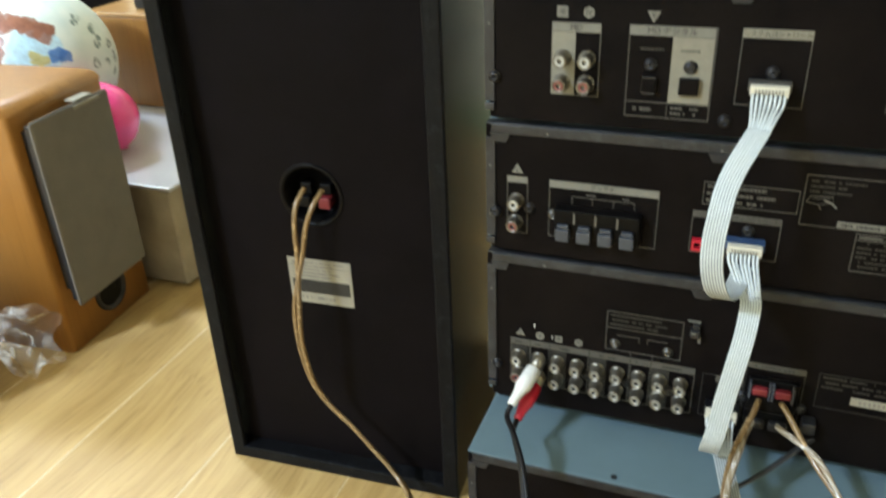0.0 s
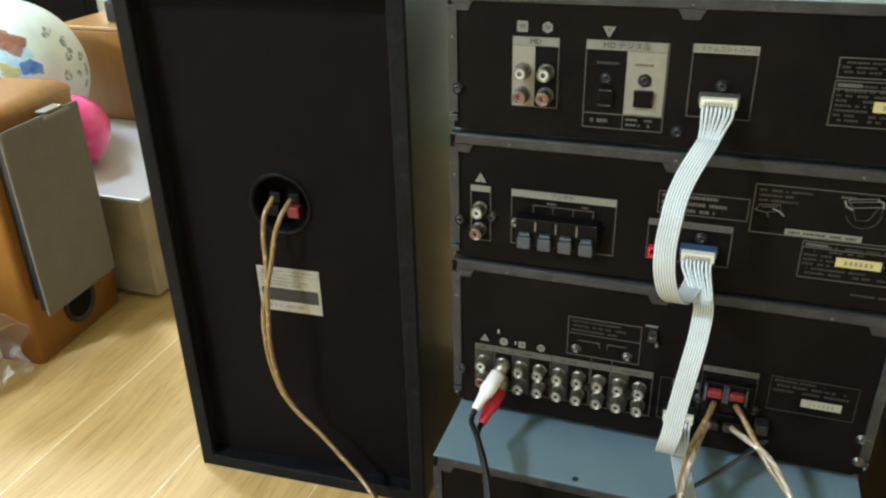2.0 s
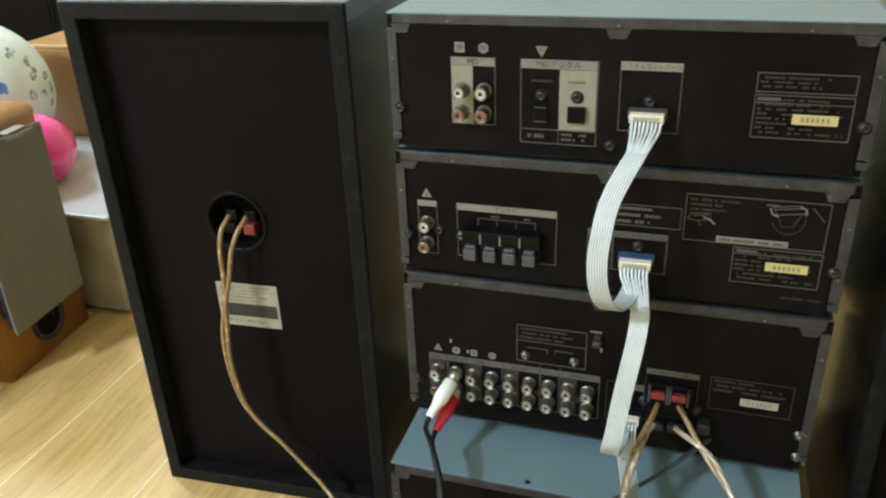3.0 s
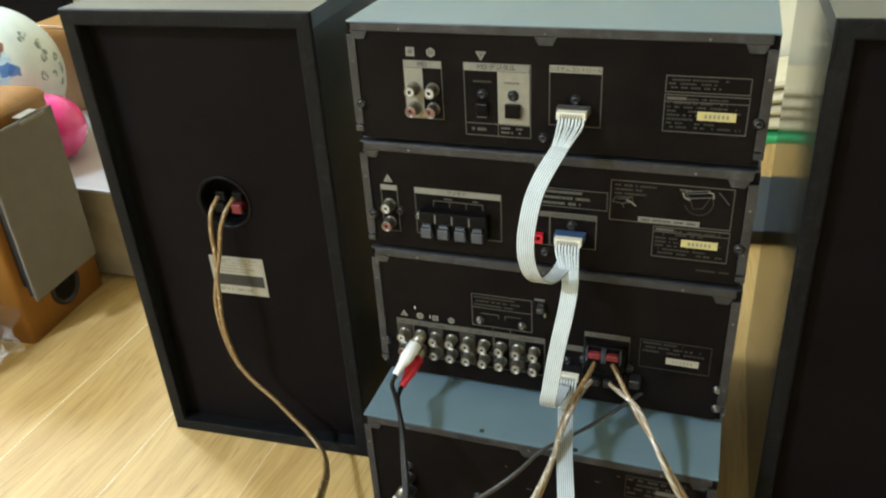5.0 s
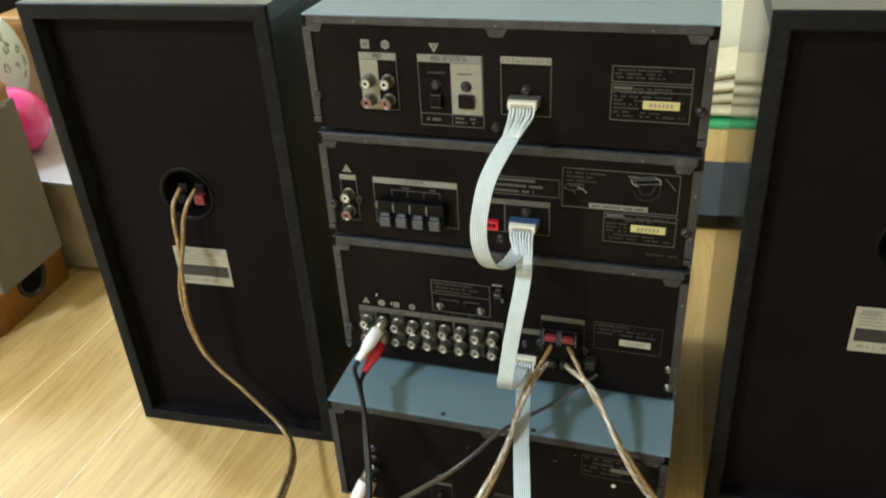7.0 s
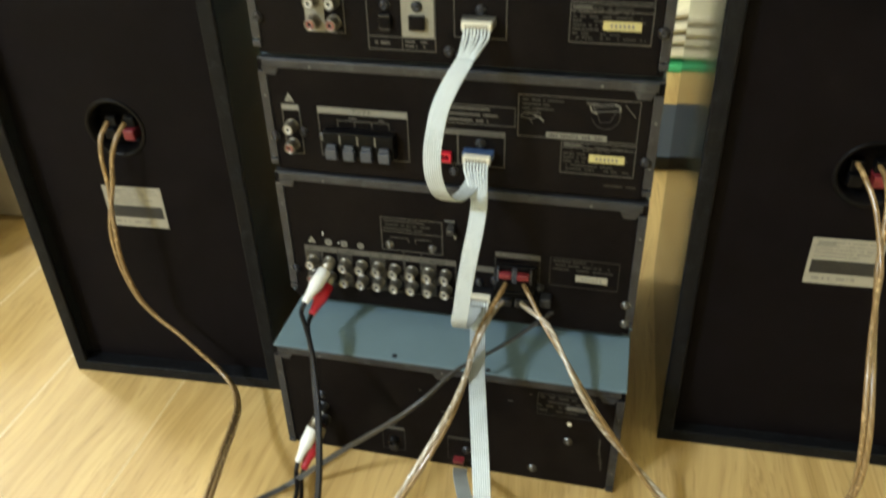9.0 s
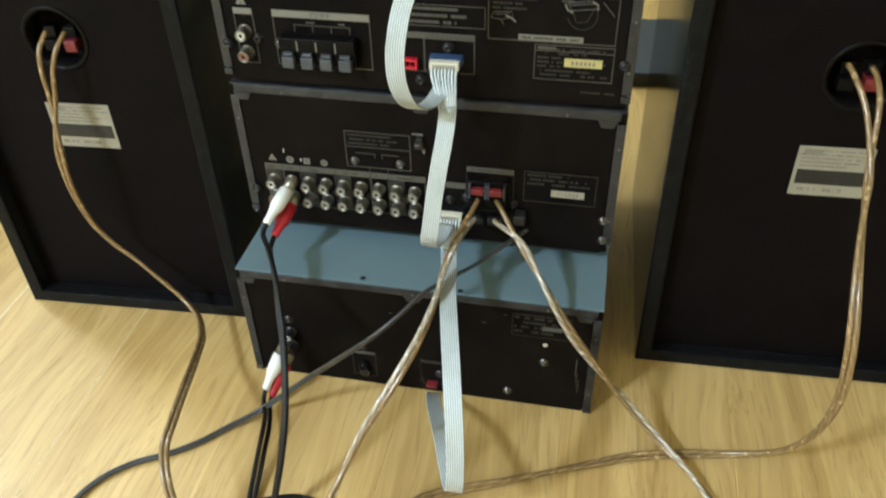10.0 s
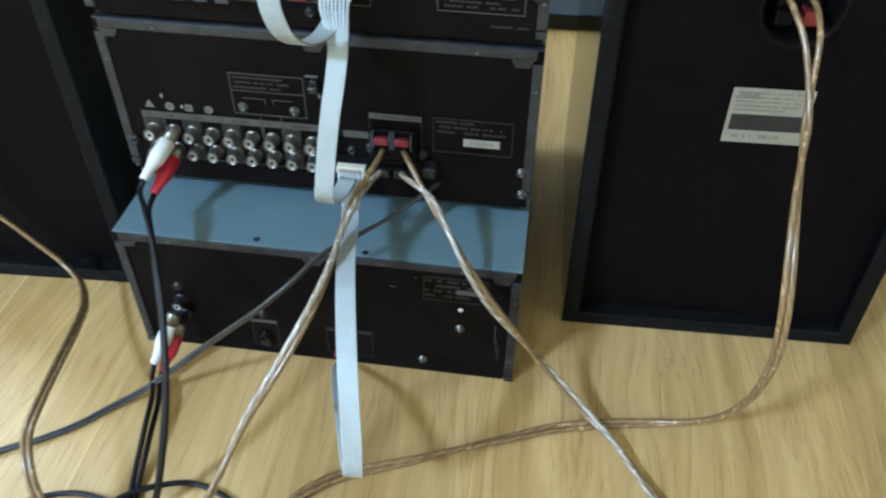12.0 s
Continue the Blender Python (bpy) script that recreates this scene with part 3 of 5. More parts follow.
badge(U1, "square", -0.0945, 0.4035, 0.0, "III")
badge(U1, "hexagon", -0.0795, 0.4035, 0.0, "IV")
badge(U1, "down", -0.044, 0.4035, 0.0, "V")
bar(U1, -0.0563, -0.0108, 0.3925, 0.3978, 0.0)
lettering("word", "MD \u30c7\u30b8\u30bf\u30eb", 0.0046, (-0.0335, -0.0006, 0.3952), M_INK, U1)
part("panel_outline", outline(-0.0566, -0.0098, 0.3458, 0.398, 0.0, 0.0005), M_LINE, U1)
part("pale_plate", boxes((-0.0328, -0.0108, -0.0004, 0, 0.3555, 0.3922)), M_PALE, U1, "pale gold backing plate round the optical socket")
part("divider", boxes((-0.0558, -0.0103, -0.0003, 0, 0.3546, 0.3551), (-0.0331, -0.0328, -0.0003, 0, 0.3464, 0.3546)), M_LINE, U1)
part("small_print", rows_of_marks(-0.052, -0.037, 0.348, 0.353, 0.0, 1, 4), M_LINE, U1)
part("small_print", rows_of_marks(-0.031, -0.013, 0.3475, 0.3538, 0.0, 2, 5), M_LINE, U1)
part("small_print", rows_of_marks(-0.050, -0.036, 0.3835, 0.3865, 0.0, 1, 6), M_FAINT, U1)
part("small_print", rows_of_marks(-0.028, -0.014, 0.3835, 0.3865, -0.0004, 1, 7), M_LINE, U1)
for x, half in ((-0.0437, 0.0040), (-0.0220, 0.0054)):
    place("screw", ME_SCREW, (x, -0.0004, 0.3762), U1)
    o = part("optical_socket", box(bmesh.new(), x - half, x + half, -0.0035, -0.0004, 0.3608, 0.3705, bevel=0.0005), M_CUP, U1, "black square optical socket")
    part("socket_mouth", boxes((x - half + 0.0012, x + half - 0.0012, -0.0038, -0.0034, 0.3622, 0.3693)), M_PANEL, o)
part("socket_edge", boxes((-0.0473, -0.0401, -0.0040, -0.0036, 0.3606, 0.3611), (-0.0473, -0.0401, -0.0040, -0.0036, 0.3696, 0.3700)), M_LINE, U1)
bar(U1, 0.0028, 0.037, 0.3938, 0.3985, 0.0, M_PALE)
lettering("word", "\u30b7\u30b9\u30c6\u30e0\u30b3\u30f3\u30c8\u30ed\u30fc\u30eb", 0.0034, (0.0199, -0.0006, 0.3961), M_INK, U1)
part("panel_outline", outline(0.0025, 0.0373, 0.357, 0.3987, 0.0, 0.0005), M_LINE, U1)
place("screw", ME_SCREW, (0.0203, 0.0, 0.3755), U1)
socket(0.0197, 0.3655, 0.0, U1, back=M_LINE)
P1 = label_plate(U1, 0.077, 0.1282, 0.3845, 0.3955, 0.0, 11)
P1 = label_plate(U1, 0.077, 0.1285, 0.3580, 0.3832, 0.0, 12, split=0.3785)
part("maker_mark", boxes((0.0785, 0.0905, -0.0003, 0, 0.3797, 0.3816)), M_LINE, P1)
sticker(U1, 0.098, 0.1215, 0.367, 0.3727, 0.0)
for x, z in ((-0.1345, 0.364), (0.1352, 0.3672), (-0.001, 0.347)):
    place("screw", ME_SCREW, (x, -0.0013 if abs(x) > 0.1 else 0.0, z), U1)

# ---- second component (tuner) ----
U2 = component(0.2465, 0.3345, 0.0, 0.29, "black-backed hi-fi tuner with antenna clamps, second in the stack", flange0=0.004, gap=0.0028, shade_strip=0.008)
badge(U2, "triangle", -0.1202, 0.3048, 0.0, "I")
bar(U2, -0.1268, -0.1138, 0.296, 0.3, 0.0)
part("panel_outline", outline(-0.127, -0.1133, 0.2605, 0.3003, 0.0, 0.0005), M_LINE, U2)
jack(-0.1205, 0.2838, 0.0, U2, "white")
jack(-0.1212, 0.2685, 0.0, U2, "red")
place("screw", ME_SCREW, (-0.112, 0.0, 0.279), U2)
bar(U2, -0.0992, -0.0325, 0.2955, 0.3002, 0.0)
lettering("word", "\u30a2\u30f3\u30c6\u30ca", 0.0038, (-0.066, -0.0006, 0.2978), M_INK, U2)
part("panel_outline", outline(-0.0995, -0.0320, 0.2612, 0.3005, 0.0, 0.0005), M_LINE, U2)
part("bracket_print", boxes((-0.085, -0.046, -0.0003, 0, 0.2903, 0.2907), (-0.085, -0.0846, -0.0003, 0, 0.2855, 0.2903), (-0.0464, -0.046, -0.0003, 0, 0.2855, 0.2903), (-0.0722, -0.0718, -0.0003, 0, 0.2855, 0.2903), (-0.0592, -0.0588, -0.0003, 0, 0.2855, 0.2903)), M_LINE, U2)
part("small_print", rows_of_marks(-0.076, -0.068, 0.2912, 0.2938, 0.0, 1, 16), M_LINE, U2)
part("small_print", rows_of_marks(-0.056, -0.048, 0.2912, 0.2938, 0.0, 1, 17), M_LINE, U2)
block = part("antenna_terminal", boxes((-0.0942, -0.0412, -0.009, 0, 0.2755, 0.2845), (-0.0942, -0.0412, -0.007, 0, 0.2645, 0.2752), bevel=0.0008), M_CUP, U2, "black clamp block for antenna wires")
ME_LEVER = shared("clamp_lever", boxes((-0.0042, 0.0042, -0.005, 0, -0.005, 0.003), (-0.0036, 0.0036, -0.0035, 0, 0.0032, 0.0055), bevel=0.0006), M_LEVER)
ME_CLAMPLINE = shared("clamp_mark", boxes((-0.0004, 0.0004, -0.0012, 0, -0.0035, 0.0035)), M_PRINT)
for k in range(4):
    place("clamp_lever", ME_LEVER, (-0.0880 + 0.0133 * k, -0.0072, 0.2692), block)
    if k:
        place("clamp_mark", ME_CLAMPLINE, (-0.0945 + 0.0133 * k, -0.0082, 0.2795), block)
place("screw", ME_ZSCREW, (-0.0967, 0.0, 0.2765), U2)
part("panel_outline", outline(-0.0075, 0.0445, 0.2955, 0.310, 0.0, 0.0004), M_LINE, U2)
part("small_print", rows_of_marks(-0.0055, 0.0425, 0.2962, 0.3095, 0.0, 3, 18, 0.95), M_LINE, U2)
bar(U2, 0.0045, 0.0372, 0.2868, 0.2905, 0.0, M_LINE)
bar(U2, -0.0115, 0.0035, 0.2868, 0.2905, 0.0, M_LINE)
lettering("word", "\u30b7\u30b9\u30c6\u30e0\u30b3\u30f3\u30c8\u30ed\u30fc\u30eb", 0.0031, (0.0208, -0.0006, 0.2886), M_INK, U2)
part("panel_outline", outline(0.004, 0.0378, 0.2632, 0.291, 0.0, 0.0005), M_LINE, U2)
part("panel_outline", outline(-0.012, 0.0041, 0.2632, 0.291, 0.0, 0.0005), M_LINE, U2)
part("red_socket", boxes((-0.0105, -0.0005, -0.004, 0, 0.2712, 0.273), (-0.0105, -0.0005, -0.004, 0, 0.2658, 0.2676), (-0.0105, -0.009, -0.004, 0, 0.2676, 0.2712), (-0.002, -0.0005, -0.004, 0, 0.2676, 0.2712), (-0.0058, -0.0052, -0.003, 0, 0.2676, 0.2712)), M_RED, U2, "small red plastic pin socket")
place("screw", ME_SCREW, (0.0202, 0.0, 0.2812), U2)
place("screw", ME_SCREW, (0.001, 0.0, 0.2568), U2)
socket(0.0196, 0.2705, 0.0, U2, back=M_BLUE)
part("panel_outline", outline(0.0462, 0.1272, 0.2895, 0.3205, 0.0, 0.0005), M_LINE, U2)
part("small_print", rows_of_marks(0.049, 0.078, 0.309, 0.3185, 0.0, 3, 20), M_FAINT, U2)
part("small_print", rows_of_marks(0.092, 0.104, 0.3155, 0.3185, 0.0, 1, 21), M_LINE, U2)


def drawn(*strokes, r=0.00028):
    """Printed line drawing: each stroke runs through points (x, z) on the rear panel."""
    bm = bmesh.new()
    for q in strokes:
        tube([Vector((x, -0.0002, z)) for x, z in q], r, 5, bm)
    return bm


def arc(cx, cz, r, a0, a1, n=20):
    return [(cx + r * math.cos(radians(a0 + (a1 - a0) * k / n)), cz + r * math.sin(radians(a0 + (a1 - a0) * k / n))) for k in range(n + 1)]


# loop antenna with its holder, and a lead being pressed into a clamp
part("printed_drawing", drawn(arc(0.1052, 0.3085, 0.0092, 195, 385), [(0.0985, 0.3125), (0.1015, 0.3038), (0.108, 0.3045), (0.112, 0.3128)]), M_FAINT, U2)
part("printed_drawing", drawn([(0.0958, 0.3160), (0.1110, 0.3182), (0.1150, 0.3135), (0.0985, 0.3112), (0.0958, 0.3160)], [(0.0972, 0.3146), (0.1120, 0.3166)], [(0.1172, 0.3175), (0.1245, 0.3090)], r=0.00034), M_LINE, U2)
part("printed_arrow", drawn([(0.0942, 0.3152), (0.0955, 0.3118), (0.0990, 0.3100)], [(0.1105, 0.3172), (0.1138, 0.3160), (0.1142, 0.3125)], r=0.0006), M_PRINT, U2)
part("printed_drawing", drawn([(0.0480, 0.3040), (0.0500, 0.3078), (0.0612, 0.3085), (0.0618, 0.3050), (0.0545, 0.3030), (0.0480, 0.3040)], [(0.0510, 0.3062), (0.0600, 0.3072)], [(0.0545, 0.3030), (0.0562, 0.2998)]), M_LINE, U2)
part("printed_arrow", drawn([(0.0572, 0.3058), (0.0610, 0.3045), (0.0640, 0.3018)], r=0.00055), M_PRINT, U2)
bar(U2, 0.066, 0.107, 0.2905, 0.2942, -0.0003)
part("small_print", rows_of_marks(0.068, 0.105, 0.2908, 0.2938, -0.0007, 1, 22, 0.95), M_INK, U2)
P2 = label_plate(U2, 0.0767, 0.1275, 0.2638, 0.2880, 0.0, 23, split=0.2838)
part("maker_mark", boxes((0.0785, 0.0905, -0.0003, 0, 0.2848, 0.2866)), M_LINE, P2)
sticker(U2, 0.0962, 0.1203, 0.2738, 0.2795, 0.0)
part("small_print", rows_of_marks(0.108, 0.133, 0.2548, 0.2575, 0.0, 1, 24), M_FAINT, U2)
for x, z in ((-0.1343, 0.2745), (0.1345, 0.2772)):
    place("screw", ME_SCREW, (x, -0.0013, z), U2)

# ---- third component (amplifier) ----
U3 = component(0.1235, 0.2435, 0.0, 0.29, "black-backed hi-fi amplifier with a row of jacks, above the lowest deck", flange0=0.009, gap=0.0128, shade_strip=0.008)
BARX = ((-0.1242, -0.1106), (-0.1098, -0.0966), (-0.0958, -0.0690), (-0.0682, -0.0412), (-0.0404, -0.0274), (-0.0266, 0.0012))
for k, (x0, x1) in enumerate(BARX):
    bar(U3, x0, x1, 0.1725, 0.1772, 0.0, M_LINE)
    part("small_print", rows_of_marks(x0 + 0.25 * (x1 - x0), x1 - 0.2 * (x1 - x0), 0.1733, 0.1763, -0.0004, 1, 30 + k), M_INK, U3)
    part("panel_outline", outline(x0 - 0.0002, x1 + 0.0002, 0.1405, 0.1775, 0.0, 0.0005), M_LINE, U3)
for k, x in enumerate((-0.1180, -0.1038, -0.0904, -0.0764, -0.0626, -0.0486, -0.0346, -0.0208, -0.0068)):
    if k in (0, 2, 4, 7):
        part("pale_plate", boxes((x - 0.0058, x + 0.0060, -0.0003, 0, 0.1412, 0.172)), M_FAINT, U3)
    jack(x, 0.1636, -0.0003, U3, "white" if k < 2 else "grey")
    jack(x, 0.1492, -0.0003, U3, "red" if k in (0, 1) else "grey")
    if k in (3, 5, 7):
        place("screw", ME_SCREW, (x + 0.007, 0.0, 0.156), U3)
badge(U3, "triangle", -0.1172, 0.1825, 0.0, "I", 0.0030)
badge(U3, "circle", -0.1032, 0.1823, 0.0, "II", 0.0030)
badge(U3, "square", -0.0900, 0.1822, 0.0, "III", 0.0027)
badge(U3, "hexagon", -0.0762, 0.1820, 0.0, "IV", 0.0030)
part("paint_chip", boxes((-0.1075, -0.1069, -0.0003, 0, 0.1885, 0.1915), (-0.0948, -0.0943, -0.0003, 0, 0.1815, 0.1840)), M_WHITE, U3)
part("panel_outline", outline(-0.0582, -0.0090, 0.1815, 0.2118, 0.0, 0.0005), M_LINE, U3)
part("divider", boxes((-0.058, -0.0092, -0.0003, 0, 0.1988, 0.1992)), M_LINE, U3)
part("small_print", rows_of_marks(-0.056, -0.012, 0.2000, 0.2105, 0.0, 3, 41), M_FAINT, U3)
part("bracket_print", boxes((-0.051, -0.036, -0.0003, 0, 0.1935, 0.1939), (-0.031, -0.018, -0.0003, 0, 0.1935, 0.1939), (-0.0364, -0.036, -0.0003, 0, 0.190, 0.1935), (-0.031, -0.0306, -0.0003, 0, 0.190, 0.1935)), M_LINE, U3)
for x in (-0.0518, -0.0172):
    place("screw", ME_ZSCREW, (x, 0.0, 0.1865), U3)
clip = part("cord_clip", boxes((-0.0045, 0.0012, -0.006, 0, 0.2045, 0.2095), (-0.0035, 0.0008, -0.004, 0, 0.2097, 0.2125), bevel=0.0004), M_BLACK, U3, "black plastic cord clip")
# The clip's highlight laid on as a pale line, with its white bits.
part("bright_edge", boxes((-0.007, 0.001, -0.0015, 0, 0.2137, 0.2143), (-0.0040, -0.0012, -0.0064, -0.0061, 0.2078, 0.2086), (0.0005, 0.0020, -0.002, 0, 0.199, 0.2025)), M_PRINT, clip)
part("divider", boxes((-0.0412, -0.0408, -0.0003, 0, 0.1778, 0.1812), (-0.0270, -0.0266, -0.0003, 0, 0.1778, 0.1812)), M_LINE, U3)
bar(U3, 0.0145, 0.0315, 0.1705, 0.1755, 0.0, M_LINE)
part("panel_outline", outline(0.0062, 0.0318, 0.1415, 0.1757, 0.0, 0.0005), M_FAINT, U3)
place("screw", ME_SCREW, (0.0197, 0.0, 0.1595), U3)
socket(0.0208, 0.1488, 0.0, U3)
bar(U3, 0.0325, 0.0668, 0.1865, 0.1905, 0.0, M_LINE)
part("small_print", rows_of_marks(0.036, 0.064, 0.1872, 0.1898, -0.0004, 1, 42), M_INK, U3)
part("panel_outline", outline(0.0322, 0.067, 0.1470, 0.1908, 0.0, 0.0005), M_FAINT, U3)
spk = part("speaker_terminal", boxes((0.0345, 0.0645, -0.005, 0, 0.158, 0.1815), (0.0345, 0.0655, -0.0055, 0, 0.1465, 0.1575), bevel=0.0008), M_CUP, U3, "black speaker terminal with two red clamps")
for x in (0.0415, 0.0552):
    part("red_clamp", boxes((x - 0.0047, x + 0.0047, -0.010, -0.0052, 0.1722, 0.1775), bevel=0.001), M_DULLRED, spk)
    part("clamp_cheek", boxes((x - 0.0066, x - 0.0052, -0.009, -0.0052, 0.1690, 0.1808), (x + 0.0052, x + 0.0064, -0.009, -0.0052, 0.1690, 0.1808)), M_LEVER, spk)
    part("lower_clamp", boxes((x - 0.0055, x + 0.0055, -0.0125, -0.0077, 0.1482, 0.154), bevel=0.001), M_BLACK, spk)
part("lower_clamp", boxes((0.0690, 0.0772, -0.010, 0, 0.1492, 0.157), bevel=0.001), M_BLACK, U3)
for x, z in ((0.0322, 0.163), (0.0672, 0.161)):
    place("screw", ME_SCREW, (x, 0.0, z), U3)
P3 = part("rating_plate", outline(0.0742, 0.1262, 0.165, 0.191, 0.0, 0.0005), M_FAINT, U3)
part("small_print", rows_of_marks(0.0765, 0.124, 0.179, 0.190, 0.0, 3, 43, 0.8), M_FAINT, P3)
sticker(U3, 0.0942, 0.1180, 0.1712, 0.1768, 0.0, M_PAPER)
for x, z in ((-0.1338, 0.1535), (0.1335, 0.1545), (0.1345, 0.1365)):
    place("screw", ME_SCREW if x < 0 else ME_ZSCREW, (x, -0.0013, z), U3)

# ---- lowest component, standing further out ----
U4 = component(0.0, 0.1105, -0.05, 0.30, "black-backed hi-fi deck with blue-grey steel cover, standing on the floor")
Y4 = -0.05
for x, z, c in ((-0.104, 0.0495, "white"), (-0.104, 0.0345, "red")):
    jack(x, z, Y4, U4, c, ME_DARKJACK)
place("screw", ME_SCREW, (-0.104, Y4, 0.0625), U4)
part("small_jack", boxes((-0.0535, -0.0345, Y4 - 0.0004, Y4, 0.034, 0.0368)), M_LINE, U4)
part("panel_outline", outline(-0.0538, -0.0342, 0.0095, 0.037, Y4, 0.0004), M_FAINT, U4)
part("mini_jack", lathe([(0.0048, 0), (0.0048, 0.002), (0.0036, 0.0026), (0.0036, 0.005), (0.0022, 0.0054), (0.002, 0.002)], Matrix.Translation((-0.044, Y4, 0.0215)) @ OUT, 18), M_CUP, U4, "black mini jack", True)
part("mini_jack", lathe([(0.0042, 0), (0.0042, 0.002), (0.003, 0.003)], Matrix.Translation((-0.044, Y4, 0.0135)) @ OUT, 16), M_SCREW, U4, "", True)
place("screw", ME_SCREW, (-0.0435, Y4, 0.0425), U4)
bar(U4, 0.003, 0.0365, 0.0332, 0.0362, Y4, M_FAINT)
part("panel_outline", outline(0.0028, 0.0368, 0.0092, 0.0364, Y4, 0.0004), M_FAINT, U4)
place("screw", ME_SCREW, (0.0187, Y4, 0.0218), U4)
P4 = part("rating_plate", outline(0.0752, 0.1192, 0.0765, 0.0985, Y4, 0.0005), M_FAINT, U4)
part("small_print", rows_of_marks(0.077, 0.117, 0.079, 0.0975, Y4, 4, 51, 0.7), M_FAINT, P4)
part("number_sticker", boxes((0.098, 0.113, Y4 - 0.0005, Y4 - 0.0001, 0.0845, 0.0885)), M_LINE, U4)
part("paint_dot", lathe([(0.0019, 0), (0.0017, 0.0004)], Matrix.Translation((0.101, Y4, 0.0693)) @ OUT, 14), M_WHITE, U4, "round white paint dot")
for x, z in ((0.101, 0.0505), (0.074, 0.0130)):
    place("screw", ME_ZSCREW, (x, Y4, z), U4)
part("scratch", boxes((0.1255, 0.1262, Y4 - 0.0003, Y4, 0.040, 0.058), (0.1283, 0.1289, Y4 - 0.0003, Y4, 0.022, 0.036), (0.1268, 0.1273, Y4 - 0.0003, Y4, 0.030, 0.043)), M_LINE, U4, "bare metal scratches")
part("scratch", boxes((-0.002, 0.002, Y4 - 0.0003, Y4, 0.0625, 0.063), (-0.020, -0.0175, Y4 - 0.0003, Y4, 0.083, 0.0834), (0.0685, 0.071, Y4 - 0.0003, Y4, 0.0955, 0.096), (0.052, 0.056, Y4 - 0.0003, Y4, 0.0855, 0.0859)), M_LINE, U4)
part("vent_hole", lathe([(0.0022, 0), (0.0022, 0.0003)], Matrix.Translation((-0.040, -0.0440, 0.1105)), 10), M_BLACK, U4)
part("vent_hole", lathe([(0.0022, 0), (0.0022, 0.0003)], Matrix.Translation((0.0355, -0.0460, 0.1105)), 10), M_BLACK, U4)
part("red_header", boxes((0.0082, 0.0170, Y4 - 0.006, Y4, 0.0100, 0.0130), bevel=0.0004), M_DULLRED, U4)


# ---- the two black loudspeakers, seen from behind ----
def rear_frame(x0, x1, z0, z1, y, t, deep):
    """The rear edge of a cabinet: one frame wrapped in vinyl, with softened edges."""
    bm, e = bmesh.new(), 0.0014
    ring = lambda inset, yy: [bm.verts.new((x, yy, z)) for x, z in ((x0 + inset, z0 + inset), (x1 - inset, z0 + inset), (x1 - inset, z1 - inset), (x0 + inset, z1 - inset))]
    rows = [ring(0, y + deep), ring(0, y + e), ring(e * 0.3, y + e * 0.3), ring(e, y), ring(t - e, y), ring(t - e * 0.3, y + e * 0.3), ring(t, y + e), ring(t, y + deep)]
    for a, b in zip(rows, rows[1:] + rows[:1]):
        for k in range(4):
            bm.faces.new((a[k], a[(k + 1) % 4], b[(k + 1) % 4], b[k]))
    return bm


